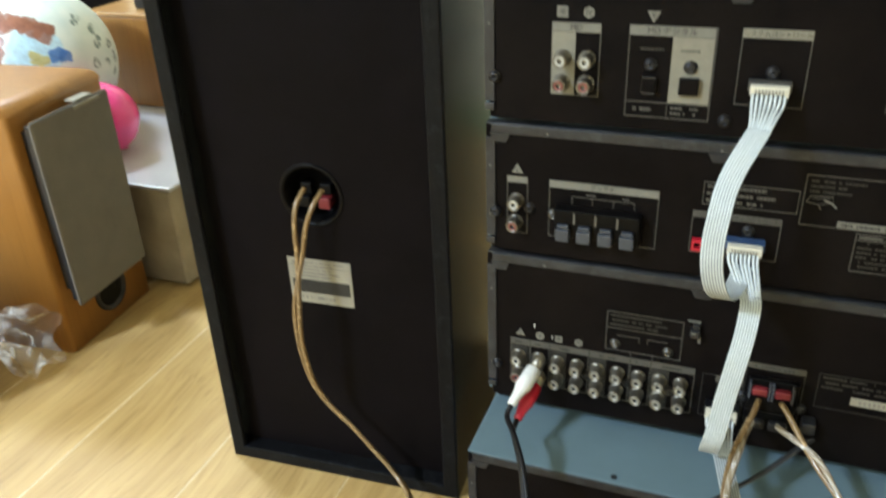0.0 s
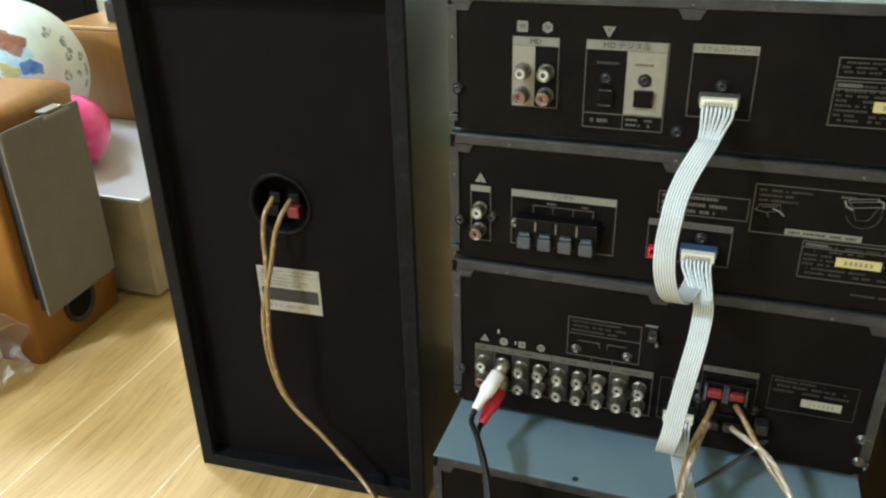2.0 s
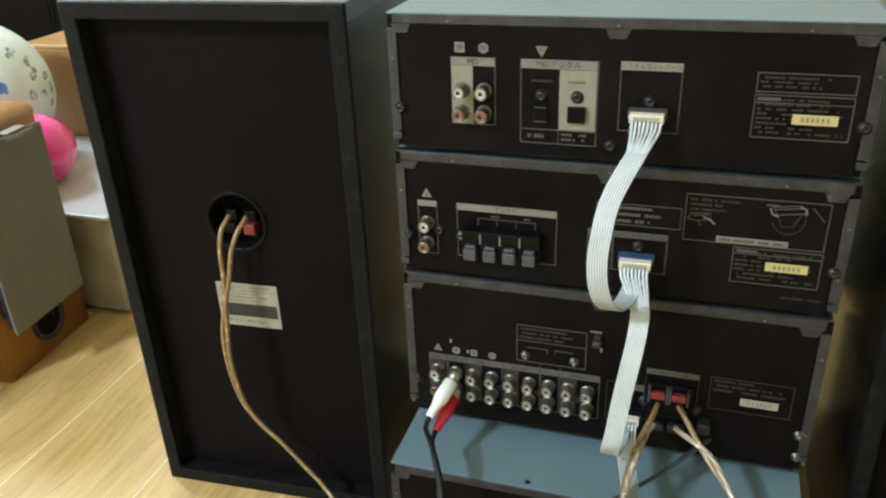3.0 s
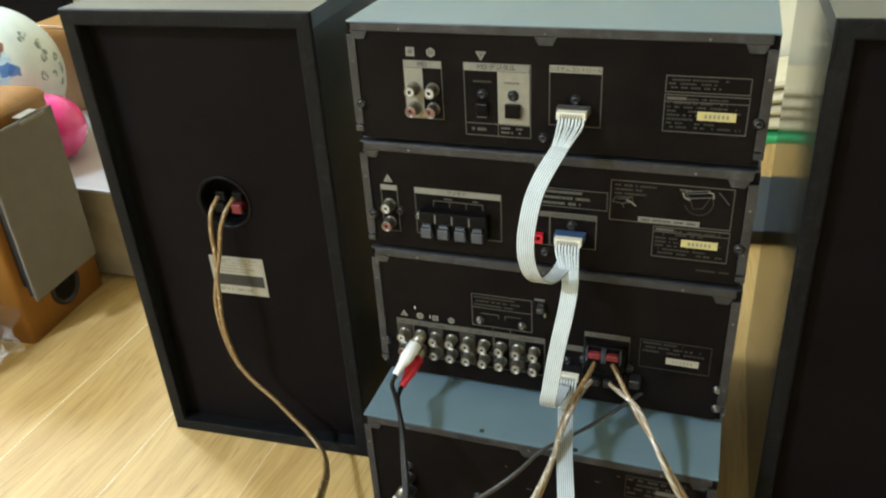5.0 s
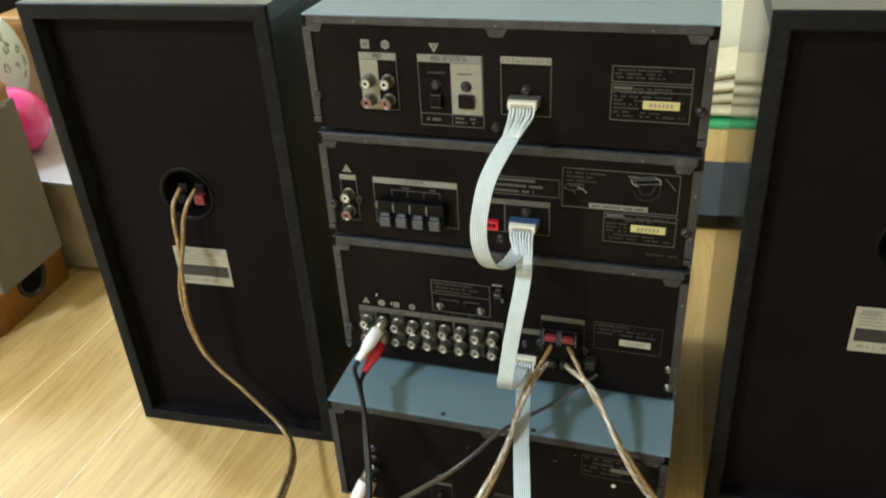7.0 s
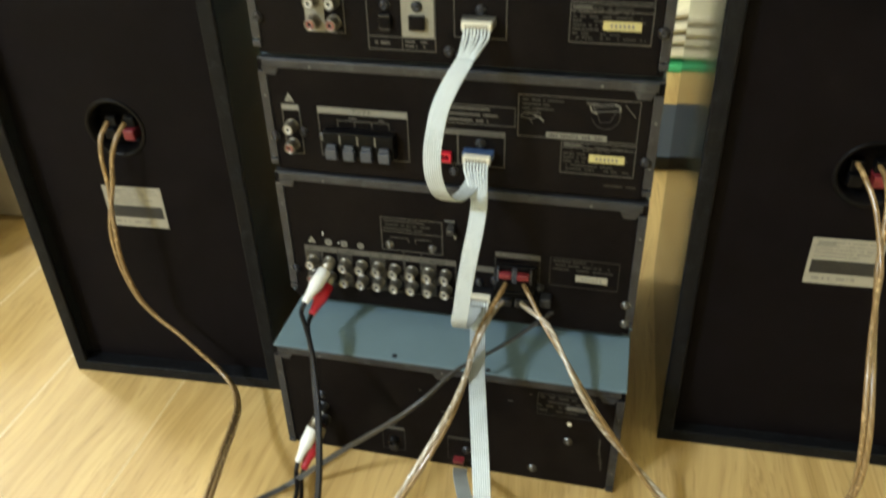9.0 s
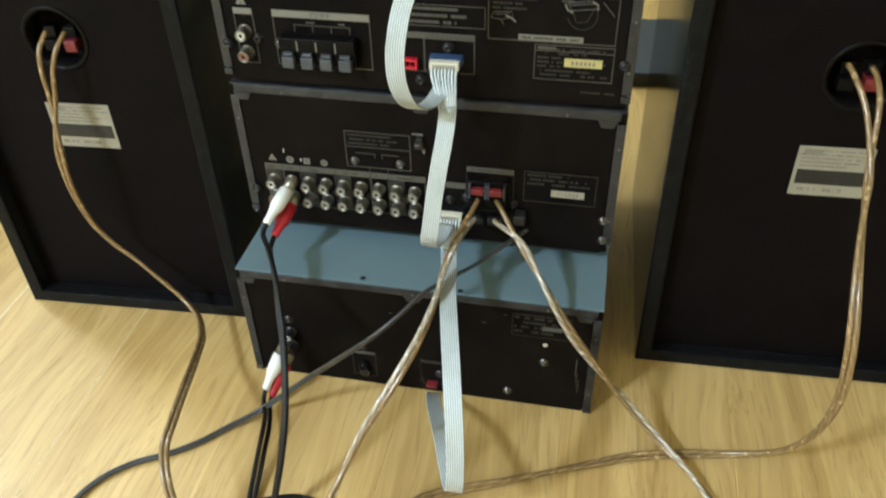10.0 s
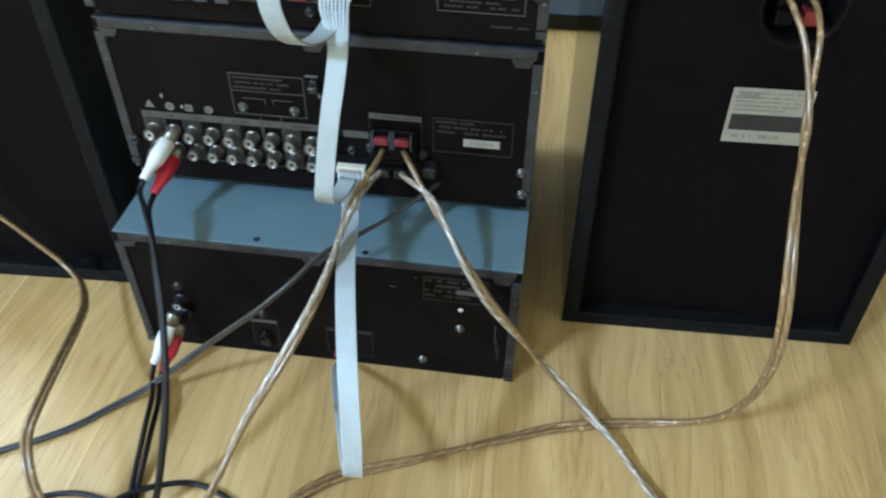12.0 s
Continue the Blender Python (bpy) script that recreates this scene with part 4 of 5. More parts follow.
def loudspeaker(x0, x1, z0, z1, y, depth, recess, label, cup, plate, yaw, side=M_SIDE):
    t = 0.0125
    ob = thing("loudspeaker", ((x0 + x1) / 2, y, 0), label, "loudspeaker", "black loudspeakers beside the stack")
    back = y + 0.003
    part("rear_frame", rear_frame(x0, x1, z0, z1, y, t, 0.003), M_RIM, ob, "scuffed black vinyl rear edge")
    for xa in (x0, x1 - t):
        part("side_board", boxes((xa, xa + t, back, y + depth, z0, z1 - t)), side, ob)
    part("top_board", boxes((x0, x1, back, y + depth, z1 - t, z1)), M_TOP, ob, "satin black top, blue-grey sheen in its colour")
    part("bottom_board", boxes((x0 + t, x1 - t, back, y + depth, z0, z0 + t)), M_RIM, ob)
    part("front_board", boxes((x0 + t, x1 - t, y + depth - 0.02, y + depth - 0.002, z0 + t, z1 - t)), M_BOARD, ob)
    yp = y + recess
    cx, cz = cup
    # rear board with a round opening for the terminal cup
    bm, r, n = bmesh.new(), 0.0222, 32
    bx0, bx1, bz0, bz1 = x0 + t, x1 - t, z0 + t, z1 - t
    inner, outer = [], []
    for k in range(n):
        a = 2 * math.pi * k / n
        c, s = math.cos(a), math.sin(a)
        inner.append(bm.verts.new((cx + r * c, yp, cz + r * s)))
        f = min(((bx1 - cx) / c if c > 1e-6 else (bx0 - cx) / c if c < -1e-6 else 9), ((bz1 - cz) / s if s > 1e-6 else (bz0 - cz) / s if s < -1e-6 else 9))
        outer.append(bm.verts.new((cx + f * c, yp, cz + f * s)))
    for k in range(n):
        bm.faces.new((inner[k], inner[(k + 1) % n], outer[(k + 1) % n], outer[k]))
    for px, pz in ((bx0, bz0), (bx1, bz0), (bx1, bz1), (bx0, bz1)):
        near = sorted(range(n), key=lambda k: (outer[k].co.x - px) ** 2 + (outer[k].co.z - pz) ** 2)
        ka = min((k for k in range(n) if abs(outer[k].co.x - px) < 1e-6), key=lambda k: abs(outer[k].co.z - pz), default=None)
        kb = min((k for k in range(n) if abs(outer[k].co.z - pz) < 1e-6), key=lambda k: abs(outer[k].co.x - px), default=None)
        if ka is not None and kb is not None and ka != kb:
            bm.faces.new((outer[ka], outer[kb], bm.verts.new((px, yp, pz))))
    ext = bmesh.ops.extrude_face_region(bm, geom=bm.faces[:])
    bmesh.ops.translate(bm, verts=[v for v in ext["geom"] if isinstance(v, bmesh.types.BMVert)], vec=(0, 0.008, 0))
    part("rear_board", bm, M_BOARD, ob, "matt black rear board")
    m = Matrix.Translation((cx, yp, cz)) @ OUT
    c = part("terminal_cup", lathe([(0.0255, -0.0002), (0.0255, 0.0006), (0.0250, 0.0011), (0.0236, 0.0012), (0.0220, 0.0002), (0.0208, -0.012), (0.020, -0.016)], m, 40, back=False), M_CUP, ob, "round black recessed terminal cup", True)
    for dx, mt, nm in ((-0.0085, M_CUP, "black_clamp"), (0.0075, M_DULLRED, "red_clamp")):
        part(nm, boxes((cx + dx - 0.0048, cx + dx + 0.0048, yp + 0.003, yp + 0.015, cz - 0.0120, cz - 0.0030), bevel=0.001), mt, c)
        part("clamp_mouth", boxes((cx + dx - 0.0046, cx + dx + 0.0046, yp + 0.008, yp + 0.015, cz - 0.0028, cz + 0.006), bevel=0.001), M_CUP, c)
    px0, px1, pz0, pz1 = plate
    pl = part("rating_label", boxes((px0, px1, yp - 0.0006, yp - 0.0001, pz0, pz1)), M_PAPER, ob, "ivory paper rating label with a dark band")
    h = pz1 - pz0
    part("dark_band", boxes((px0 + 0.0025, px1 - 0.0022, yp - 0.0009, yp - 0.0006, pz0 + h * 0.24, pz0 + h * 0.53)), M_INK, pl)
    part("band_print", rows_of_marks(px0 + 0.004, px1 - 0.004, pz0 + h * 0.26, pz0 + h * 0.51, yp - 0.0009, 3, 61), M_FAINT, pl)
    part("small_print", rows_of_marks(px0 + 0.003, px1 - 0.004, pz0 + h * 0.57, pz1 - h * 0.04, yp - 0.0006, 5, 62, 0.9), M_GREYINK, pl)
    part("small_print", rows_of_marks(px0 + 0.004, px1 - 0.006, pz0 + h * 0.05, pz0 + h * 0.2, yp - 0.0006, 1, 63, 0.8), M_GREYINK, pl)
    part("maker_mark", boxes((px0 + 0.004, px0 + 0.016, yp - 0.0009, yp - 0.0006, pz1 - h * 0.13, pz1 - h * 0.06)), M_GREYINK, pl)
    part("rule", boxes((px0 + 0.001, px1 - 0.001, yp - 0.0008, yp - 0.0006, pz1 - h * 0.17, pz1 - h * 0.16)), M_GREYINK, pl)
    ob.rotation_euler.z = radians(yaw)
    return ob


SL = loudspeaker(-0.3820, -0.1710, 0.0, 0.427, 0.0003, 0.25, 0.0145, "black wood-grain loudspeaker, its back with terminals turned to view", (-0.280, 0.2605), (-0.3075, -0.2545, 0.167, 0.2065), 3.25, M_VINYL)
SR = loudspeaker(0.1755, 0.3965, 0.0, 0.429, 0.0178, 0.25, 0.0115, "black glossy-sided loudspeaker, its back with terminals turned to view", (0.2896, 0.2648), (0.2626, 0.3126, 0.1723, 0.2123), 1.3)
# it leans a little towards the stack
SR.rotation_euler.y, SR.location.z = radians(-0.7), 0.0014


# ---- cables ----
def pair_cable(points, label, category, ends_a=(), ends_b=(), gap=0.0036, r=0.0019, turns=1.0, phase=0.0, plain=False):
    """Clear two-core speaker cable: a copper and a tinned core side by side, each with its own loose end."""
    line = smooth_line(points, 0.003)
    a, b = beside(line, gap, turns, phase)
    ob = thing("speaker_cable", points[-1], label, category, "speaker cables")
    if ends_a:
        a = smooth_line([*ends_a, *a[6::8], a[-1]], 0.003)
    if ends_b:
        b = smooth_line([*ends_b, *b[6::8], b[-1]], 0.003)
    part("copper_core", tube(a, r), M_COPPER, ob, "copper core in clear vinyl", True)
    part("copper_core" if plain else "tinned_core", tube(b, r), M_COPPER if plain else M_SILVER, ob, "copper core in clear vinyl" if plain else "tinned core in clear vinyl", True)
    return ob


pair_cable([(-0.2862, -0.010, 0.202), (-0.2865, -0.014, 0.190), (-0.287, -0.017, 0.170), (-0.287, -0.017, 0.145), (-0.286, -0.012, 0.116), (-0.280, -0.008, 0.092), (-0.2625, -0.008, 0.075), (-0.246, -0.008, 0.057), (-0.228, -0.010, 0.039), (-0.208, -0.018, 0.0275), (-0.190, -0.043, 0.025), (-0.177, -0.082, 0.034), (-0.164, -0.122, 0.048), (-0.153, -0.156, 0.059), (-0.147, -0.182, 0.061), (-0.141, -0.199, 0.054), (-0.132, -0.211, 0.042), (-0.124, -0.222, 0.026), (-0.115, -0.24, 0.010), (-0.10, -0.28, 0.004), (-0.06, -0.34, 0.004)],
           "clear two-core speaker cable hanging from the loudspeaker to the floor", "cable", [(-0.2700, 0.013, 0.2670), (-0.2735, 0.002, 0.2580), (-0.2785, -0.003, 0.2420), (-0.2830, -0.005, 0.2200)], [(-0.2850, 0.013, 0.2670), (-0.2875, 0.002, 0.2570), (-0.2880, -0.003, 0.2400), (-0.2875, -0.005, 0.2200)], plain=True, turns=0.5, phase=0.3)
pair_cable([(0.036, -0.028, 0.161), (0.029, -0.065, 0.152), (0.028, -0.096, 0.147), (0.023, -0.120, 0.137), (0.015, -0.137, 0.124), (0.005, -0.152, 0.108), (-0.005, -0.169, 0.095), (-0.012, -0.187, 0.083), (-0.019, -0.204, 0.069), (-0.027, -0.218, 0.052), (-0.036, -0.235, 0.03), (-0.046, -0.26, 0.008), (-0.055, -0.30, 0.004), (-0.06, -0.35, 0.004)],
           "clear two-core speaker cable running from the amplifier to the floor", "cable", [(0.0420, -0.006, 0.1665), (0.0395, -0.017, 0.1640)], [(0.0410, -0.010, 0.1520), (0.0375, -0.022, 0.1535)], turns=1.4, gap=0.0034)
pair_cable([(0.066, -0.020, 0.158), (0.083, -0.037, 0.144), (0.096, -0.055, 0.135), (0.109, -0.067, 0.120), (0.123, -0.069, 0.097), (0.139, -0.066, 0.071), (0.156, -0.064, 0.046), (0.174, -0.068, 0.026), (0.192, -0.079, 0.014), (0.210, -0.096, 0.0095), (0.225, -0.114, 0.006), (0.240, -0.136, 0.004), (0.254, -0.157, 0.004), (0.275, -0.20, 0.004), (0.29, -0.26, 0.004)],
           "clear two-core speaker cable running from the amplifier to the floor", "cable", [(0.0555, -0.006, 0.1665), (0.0595, -0.012, 0.1645)], [(0.0545, -0.010, 0.1520), (0.0585, -0.016, 0.1530)], turns=2.0, gap=0.0035, phase=1.0)
pair_cable([(0.2905, -0.008, 0.240), (0.2905, -0.024, 0.224), (0.288, -0.046, 0.207), (0.286, -0.068, 0.190), (0.286, -0.088, 0.170), (0.288, -0.100, 0.145), (0.291, -0.103, 0.112), (0.289, -0.099, 0.072), (0.277, -0.089, 0.034), (0.249, -0.081, 0.012), (0.213, -0.082, 0.005), (0.176, -0.090, 0.004), (0.144, -0.103, 0.004), (0.113, -0.116, 0.004), (0.082, -0.130, 0.004), (0.052, -0.142, 0.004), (0.023, -0.157, 0.004), (0.004, -0.180, 0.004), (-0.01, -0.22, 0.004), (-0.015, -0.28, 0.004)],
           "clear two-core speaker cable hanging from the loudspeaker across the floor", "cable", [(0.2890, 0.030, 0.2730), (0.2900, 0.016, 0.2715), (0.2912, 0.000, 0.259)], [(0.2745, 0.030, 0.2740), (0.2770, 0.016, 0.2715), (0.2845, 0.000, 0.257)], turns=2.0, phase=1.2, plain=True)


def flat_pair(name, points, r, material, label, turns=0.6, phase=0.4):
    line = smooth_line(points, 0.003)
    a, b = beside(line, r * 1.7, turns, phase)
    ob = thing(name, points[-1], label, "cable")
    part("cord", tube(a, r, 8), material, ob, "", True)
    part("cord", tube(b, r, 8), material, ob, "", True)
    return ob


flat_pair("mains_cable", [(0.080, 0.004, 0.138), (0.068, -0.012, 0.136), (0.050, -0.035, 0.133), (0.032, -0.058, 0.134), (0.016, -0.080, 0.136), (0.002, -0.099, 0.129), (-0.016, -0.108, 0.114), (-0.040, -0.106, 0.089), (-0.068, -0.099, 0.057), (-0.096, -0.098, 0.028), (-0.119, -0.105, 0.010), (-0.139, -0.119, 0.004), (-0.156, -0.136, 0.003), (-0.176, -0.151, 0.003), (-0.197, -0.163, 0.003), (-0.214, -0.180, 0.003), (-0.224, -0.202, 0.003), (-0.23, -0.24, 0.003), (-0.225, -0.30, 0.003)], 0.0013, M_GREYCORD, "dark grey flat power cord slung from the amplifier to the floor")


def rca_plug(parent, tip, end, material, label):
    """A moulded phono plug: metal sleeve, tapered grip with rings, cord collar."""
    tip, end = Vector(tip), Vector(end)
    axis = end - tip
    m = Matrix.Translation(tip) @ axis.to_track_quat("Z", "Y").to_matrix().to_4x4()
    n = axis.length
    p = part("plug", lathe([(0.0046, 0.0), (0.0055, 0.0008), (0.0055, n * 0.45), (0.0050, n * 0.55), (0.0042, n * 0.62), (0.0036, n * 0.72), (0.0032, n * 0.85), (0.0030, n * 0.97), (0.0024, n)], m, 20), material, parent, label, True)
    part("metal_sleeve", lathe([(0.0045, -0.009), (0.0047, -0.0085), (0.0047, 0.0005)], m, 18), M_CHROME, p, "", True)
    return p


R1 = thing("rca_cable", (-0.08, -0.2, 0), "black twin audio cable with white and red phono plugs", "cable")
rca_plug(R1, (-0.1035, -0.013, 0.1632), (-0.1125, -0.040, 0.1500), M_WHITE, "white phono plug")
rca_plug(R1, (-0.1030, -0.013, 0.1488), (-0.1080, -0.040, 0.1385), M_RED, "red phono plug")
rca_plug(R1, (-0.1070, -0.069, 0.0418), (-0.1165, -0.088, 0.0190), M_WHITE, "white phono plug")
rca_plug(R1, (-0.1055, -0.068, 0.0294), (-0.1125, -0.088, 0.0110), M_RED, "red phono plug")
for pts in ([(-0.1120, -0.039, 0.1505), (-0.1135, -0.046, 0.1450), (-0.1050, -0.060, 0.1440), (-0.094, -0.078, 0.137), (-0.085, -0.097, 0.124), (-0.078, -0.114, 0.109), (-0.0725, -0.132, 0.094), (-0.069, -0.148, 0.077), (-0.068, -0.163, 0.058), (-0.070, -0.176, 0.036), (-0.074, -0.187, 0.014), (-0.079, -0.199, 0.004), (-0.092, -0.225, 0.003), (-0.13, -0.25, 0.003)],
            [(-0.1078, -0.039, 0.1388), (-0.1090, -0.046, 0.1345), (-0.1035, -0.060, 0.1365), (-0.0945, -0.078, 0.1325), (-0.0865, -0.098, 0.1195), (-0.080, -0.1145, 0.1045), (-0.0745, -0.132, 0.0895), (-0.071, -0.148, 0.0725), (-0.0705, -0.163, 0.0535), (-0.0725, -0.176, 0.0315), (-0.0765, -0.187, 0.0095), (-0.082, -0.199, 0.003), (-0.096, -0.222, 0.003), (-0.13, -0.2465, 0.003)],
            [(-0.1162, -0.087, 0.0195), (-0.1165, -0.094, 0.014), (-0.1085, -0.112, 0.015), (-0.103, -0.136, 0.0155), (-0.1005, -0.157, 0.009), (-0.0975, -0.177, 0.0045), (-0.092, -0.198, 0.003), (-0.08, -0.225, 0.003), (-0.05, -0.245, 0.003)],
            [(-0.1123, -0.087, 0.0115), (-0.1125, -0.094, 0.0065), (-0.105, -0.114, 0.0085), (-0.0995, -0.138, 0.0105), (-0.0965, -0.159, 0.006), (-0.0935, -0.179, 0.003), (-0.088, -0.199, 0.003), (-0.077, -0.2215, 0.003), (-0.05, -0.2415, 0.003)],
            [(-0.176, -0.240, 0.003), (-0.174, -0.215, 0.003), (-0.161, -0.197, 0.003), (-0.136, -0.187, 0.003), (-0.110, -0.189, 0.0035), (-0.092, -0.199, 0.0065), (-0.080, -0.222, 0.0065), (-0.082, -0.26, 0.003)],
            [(-0.135, -0.235, 0.003), (-0.112, -0.203, 0.0065), (-0.095, -0.183, 0.0065), (-0.066, -0.169, 0.003), (-0.040, -0.173, 0.003), (-0.019, -0.187, 0.003), (-0.008, -0.212, 0.003), (-0.012, -0.25, 0.003)]):
    part("cord", tube(smooth_line(pts, 0.003), 0.0019, 10), M_BLACKCORD, R1, "", True)

RIB = (([(0.0205, -0.0135, 0.3600), (0.0195, -0.026, 0.3585), (0.017, -0.038, 0.3555), (0.013, -0.046, 0.349), (0.0085, -0.053, 0.3400), (0.0055, -0.060, 0.3310), (0.0040, -0.0665, 0.3200), (0.0030, -0.071, 0.3070), (0.0040, -0.0725, 0.2920), (0.0075, -0.068, 0.2770), (0.0120, -0.055, 0.2660), (0.0160, -0.038, 0.2610), (0.0190, -0.023, 0.2620), (0.0200, -0.0145, 0.2655)], 0.0197, 0.3655),
       ([(0.0215, -0.0150, 0.2655), (0.0250, -0.028, 0.2625), (0.0268, -0.040, 0.2530), (0.0258, -0.048, 0.2390), (0.0235, -0.054, 0.2230), (0.0205, -0.0585, 0.2010), (0.0180, -0.0625, 0.1780), (0.0162, -0.0610, 0.1670), (0.0160, -0.0530, 0.1560), (0.0175, -0.0390, 0.1500), (0.0192, -0.0260, 0.1490), (0.0200, -0.0180, 0.1500)], 0.0196, 0.2705),
       ([(0.0215, -0.0150, 0.1440), (0.0240, -0.030, 0.1395), (0.0290, -0.055, 0.1400), (0.0340, -0.085, 0.1435), (0.0410, -0.117, 0.1425), (0.0480, -0.147, 0.1340), (0.0535, -0.170, 0.1170), (0.0565, -0.183, 0.0930), (0.0565, -0.187, 0.0720), (0.0540, -0.181, 0.0590), (0.0475, -0.164, 0.0560), (0.0365, -0.132, 0.0500), (0.0255, -0.100, 0.0360), (0.0175, -0.072, 0.0180), (0.0155, -0.0600, 0.0095)], 0.0208, 0.1488))
for k, (pts, cx, cz) in enumerate(RIB):
    ob = thing("ribbon_cable", pts[-1], ("grey-white flat ribbon cable looped from the top deck to the tuner", "grey-white flat ribbon cable hanging from the tuner to the amplifier", "grey-white flat ribbon cable looped from amplifier to lowest deck")[k], "ribbon cable", "flat ribbon cables")
    # single cores spread from the band into the connector
    run = (Vector(pts[2]) - Vector(pts[1])).normalized()
    start = Vector(pts[1]) + run * (0.0088 if k < 2 else 0.003)
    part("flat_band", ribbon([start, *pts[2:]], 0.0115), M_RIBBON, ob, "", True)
    for j in range(8):
        u = j / 7 - 0.5
        top = Vector((cx + u * 0.0158, -0.0112, cz + 0.0030))
        low = start + Vector((u * 0.0100, 0, 0)) + run * 0.002
        bend = Vector((top.x, top.y - 0.0035, top.z - 0.0055 + 0.0008 * math.sin(j * 2.3)))
        part("core", tube(smooth_line([top, bend, bend.lerp(start + Vector((u * 0.0100, 0, 0)), 0.6), low], 0.002), 0.0008, 6), M_RIBBONCORE, ob, "", True)


# ---- behind on one side: wooden bookshelf speaker, metal box, balls, wooden box ----
def wooden_speaker():
    ob = thing("bookshelf_speaker", (-0.75, 0.147, 0), "honey-coloured wooden bookshelf speaker with a grey cloth grille", "loudspeaker")
    turn = Matrix.Translation((-0.645, 0.147, 0)) @ pose(0, 0, 0, 0, 0, 4.5)
    bm = box(bmesh.new(), -0.20, 0, -0.071, 0.071, 0.0, 0.280)
    tops = [e for e in bm.edges if all(v.co.z > 0.2 for v in e.verts)]
    bmesh.ops.bevel(bm, geom=tops, offset=0.016, segments=5, affect="EDGES", profile=0.5)
    rest_of = [e for e in bm.edges if abs(e.verts[0].co.z - e.verts[1].co.z) > 0.2]
    bmesh.ops.bevel(bm, geom=rest_of, offset=0.006, segments=3, affect="EDGES", profile=0.5)
    bm.transform(turn)
    part("cabinet", bm, M_ORANGE, ob, "", True).data.shade_smooth()
    g = box(bmesh.new(), 0.0178, 0.022, -0.066, 0.050, 0.060, 0.262, bevel=0.003)
    g.transform(turn)
    grille = part("grille", g, M_CLOTH, ob, "grey stretched cloth grille")
    b = boxes((0.0098, 0.0176, -0.0620, 0.0460, 0.0650, 0.2570), (0.001, 0.0097, -0.058, -0.050, 0.075, 0.25), (0.001, 0.0098, 0.036, 0.044, 0.075, 0.25), (0.001, 0.0098, -0.05, 0.036, 0.075, 0.085))
    b.transform(turn)
    part("grille_frame", b, M_BLACK, grille)
    s = boxes((0.0215, 0.0232, -0.006, 0.034, 0.2565, 0.2605), (0.008, 0.0205, 0.000, 0.028, 0.2622, 0.264), bevel=0.0006)
    s.transform(turn)
    part("name_strip", s, M_PAPER, grille, "pale metallic strip on the grille's upper edge")
    port = lathe([(0.0255, -0.0005), (0.0255, 0.003), (0.0235, 0.0045), (0.0215, 0.0035), (0.0195, 0.0008), (0.0190, 0.0004)], turn @ Matrix.Translation((0, 0.003, 0.040)) @ pose(0, 0, 0, 0, 90, 0), 32)
    mouth = part("bass_port", port, M_BLACK, ob, "round black bass port", True)
    part("port_throat", lathe([(0.0195, 0.0009), (0.0195, 0.0013), (0.012, 0.0014)], turn @ Matrix.Translation((0, 0.003, 0.040)) @ pose(0, 0, 0, 0, 90, 0), 32), M_CUP, mouth)


wooden_speaker()

BX = thing("metal_box", (-0.85, 0.45, 0), "grey-topped beige metal appliance box on the floor", "appliance")
part("body", box(bmesh.new(), -1.10, -0.603, 0.232, 0.68, 0.004, 0.131, bevel=0.004), M_BEIGE, BX)
part("lid", box(bmesh.new(), -1.104, -0.599, 0.228, 0.684, 0.1312, 0.1362, bevel=0.002), M_GREYTOP, BX, "light grey painted lid")
for yy, zz, r in ((0.262, 0.105, 0.006), (0.262, 0.072, 0.008), (0.262, 0.03, 0.005), (0.30, 0.072, 0.008)):
    part("knob", lathe([(r, -0.0004), (r, 0.004), (r * 0.8, 0.006)], Matrix.Translation((-0.603, yy, zz)) @ pose(0, 0, 0, 0, 90, 0), 18), M_BLACK if r == 0.006 else M_BEIGE, BX, "", True)
for xx in (-1.05, -0.65):
    for yy in (0.27, 0.64):
        part("foot", lathe([(0.012, 0), (0.012, 0.005)], Matrix.Translation((xx, yy, 0)), 14), M_RUBBER, BX, "", True)


def ball(name, c, r, material, label, squash=1.0, valve=True):
    ob = thing(name, (c[0], c[1], c[2] - r), label, "ball")
    bm = bmesh.new()
    bmesh.ops.create_uvsphere(bm, u_segments=64, v_segments=40, radius=r)
    for v in bm.verts:
        low = max(0.0, -v.co.z / r - 0.96)
        v.co.z += low * r * 0.6
        v.co *= 1 + 0.006 * noise.noise(v.co * 14)
    skin = part("skin", bm, material, ob, "", True)
    skin.location = c
    bm = lathe([(r * 0.09, -0.001), (r * 0.09, 0.0008), (r * 0.05, 0.0016)], Matrix.Translation(c) @ pose(0, 0, 0, 0, 150, 20) @ Matrix.Translation((0, 0, r)), 16)
    part("valve", bm, material, ob)
    return ob


ball("play_ball", (-0.877, 0.350, 0.2345), 0.098, M_BALL, "white vinyl play ball with a blue and brown print")
ball("pink_ball", (-0.750, 0.305, 0.182), 0.0455, M_PINK, "small glossy pink rubber ball on the metal box")

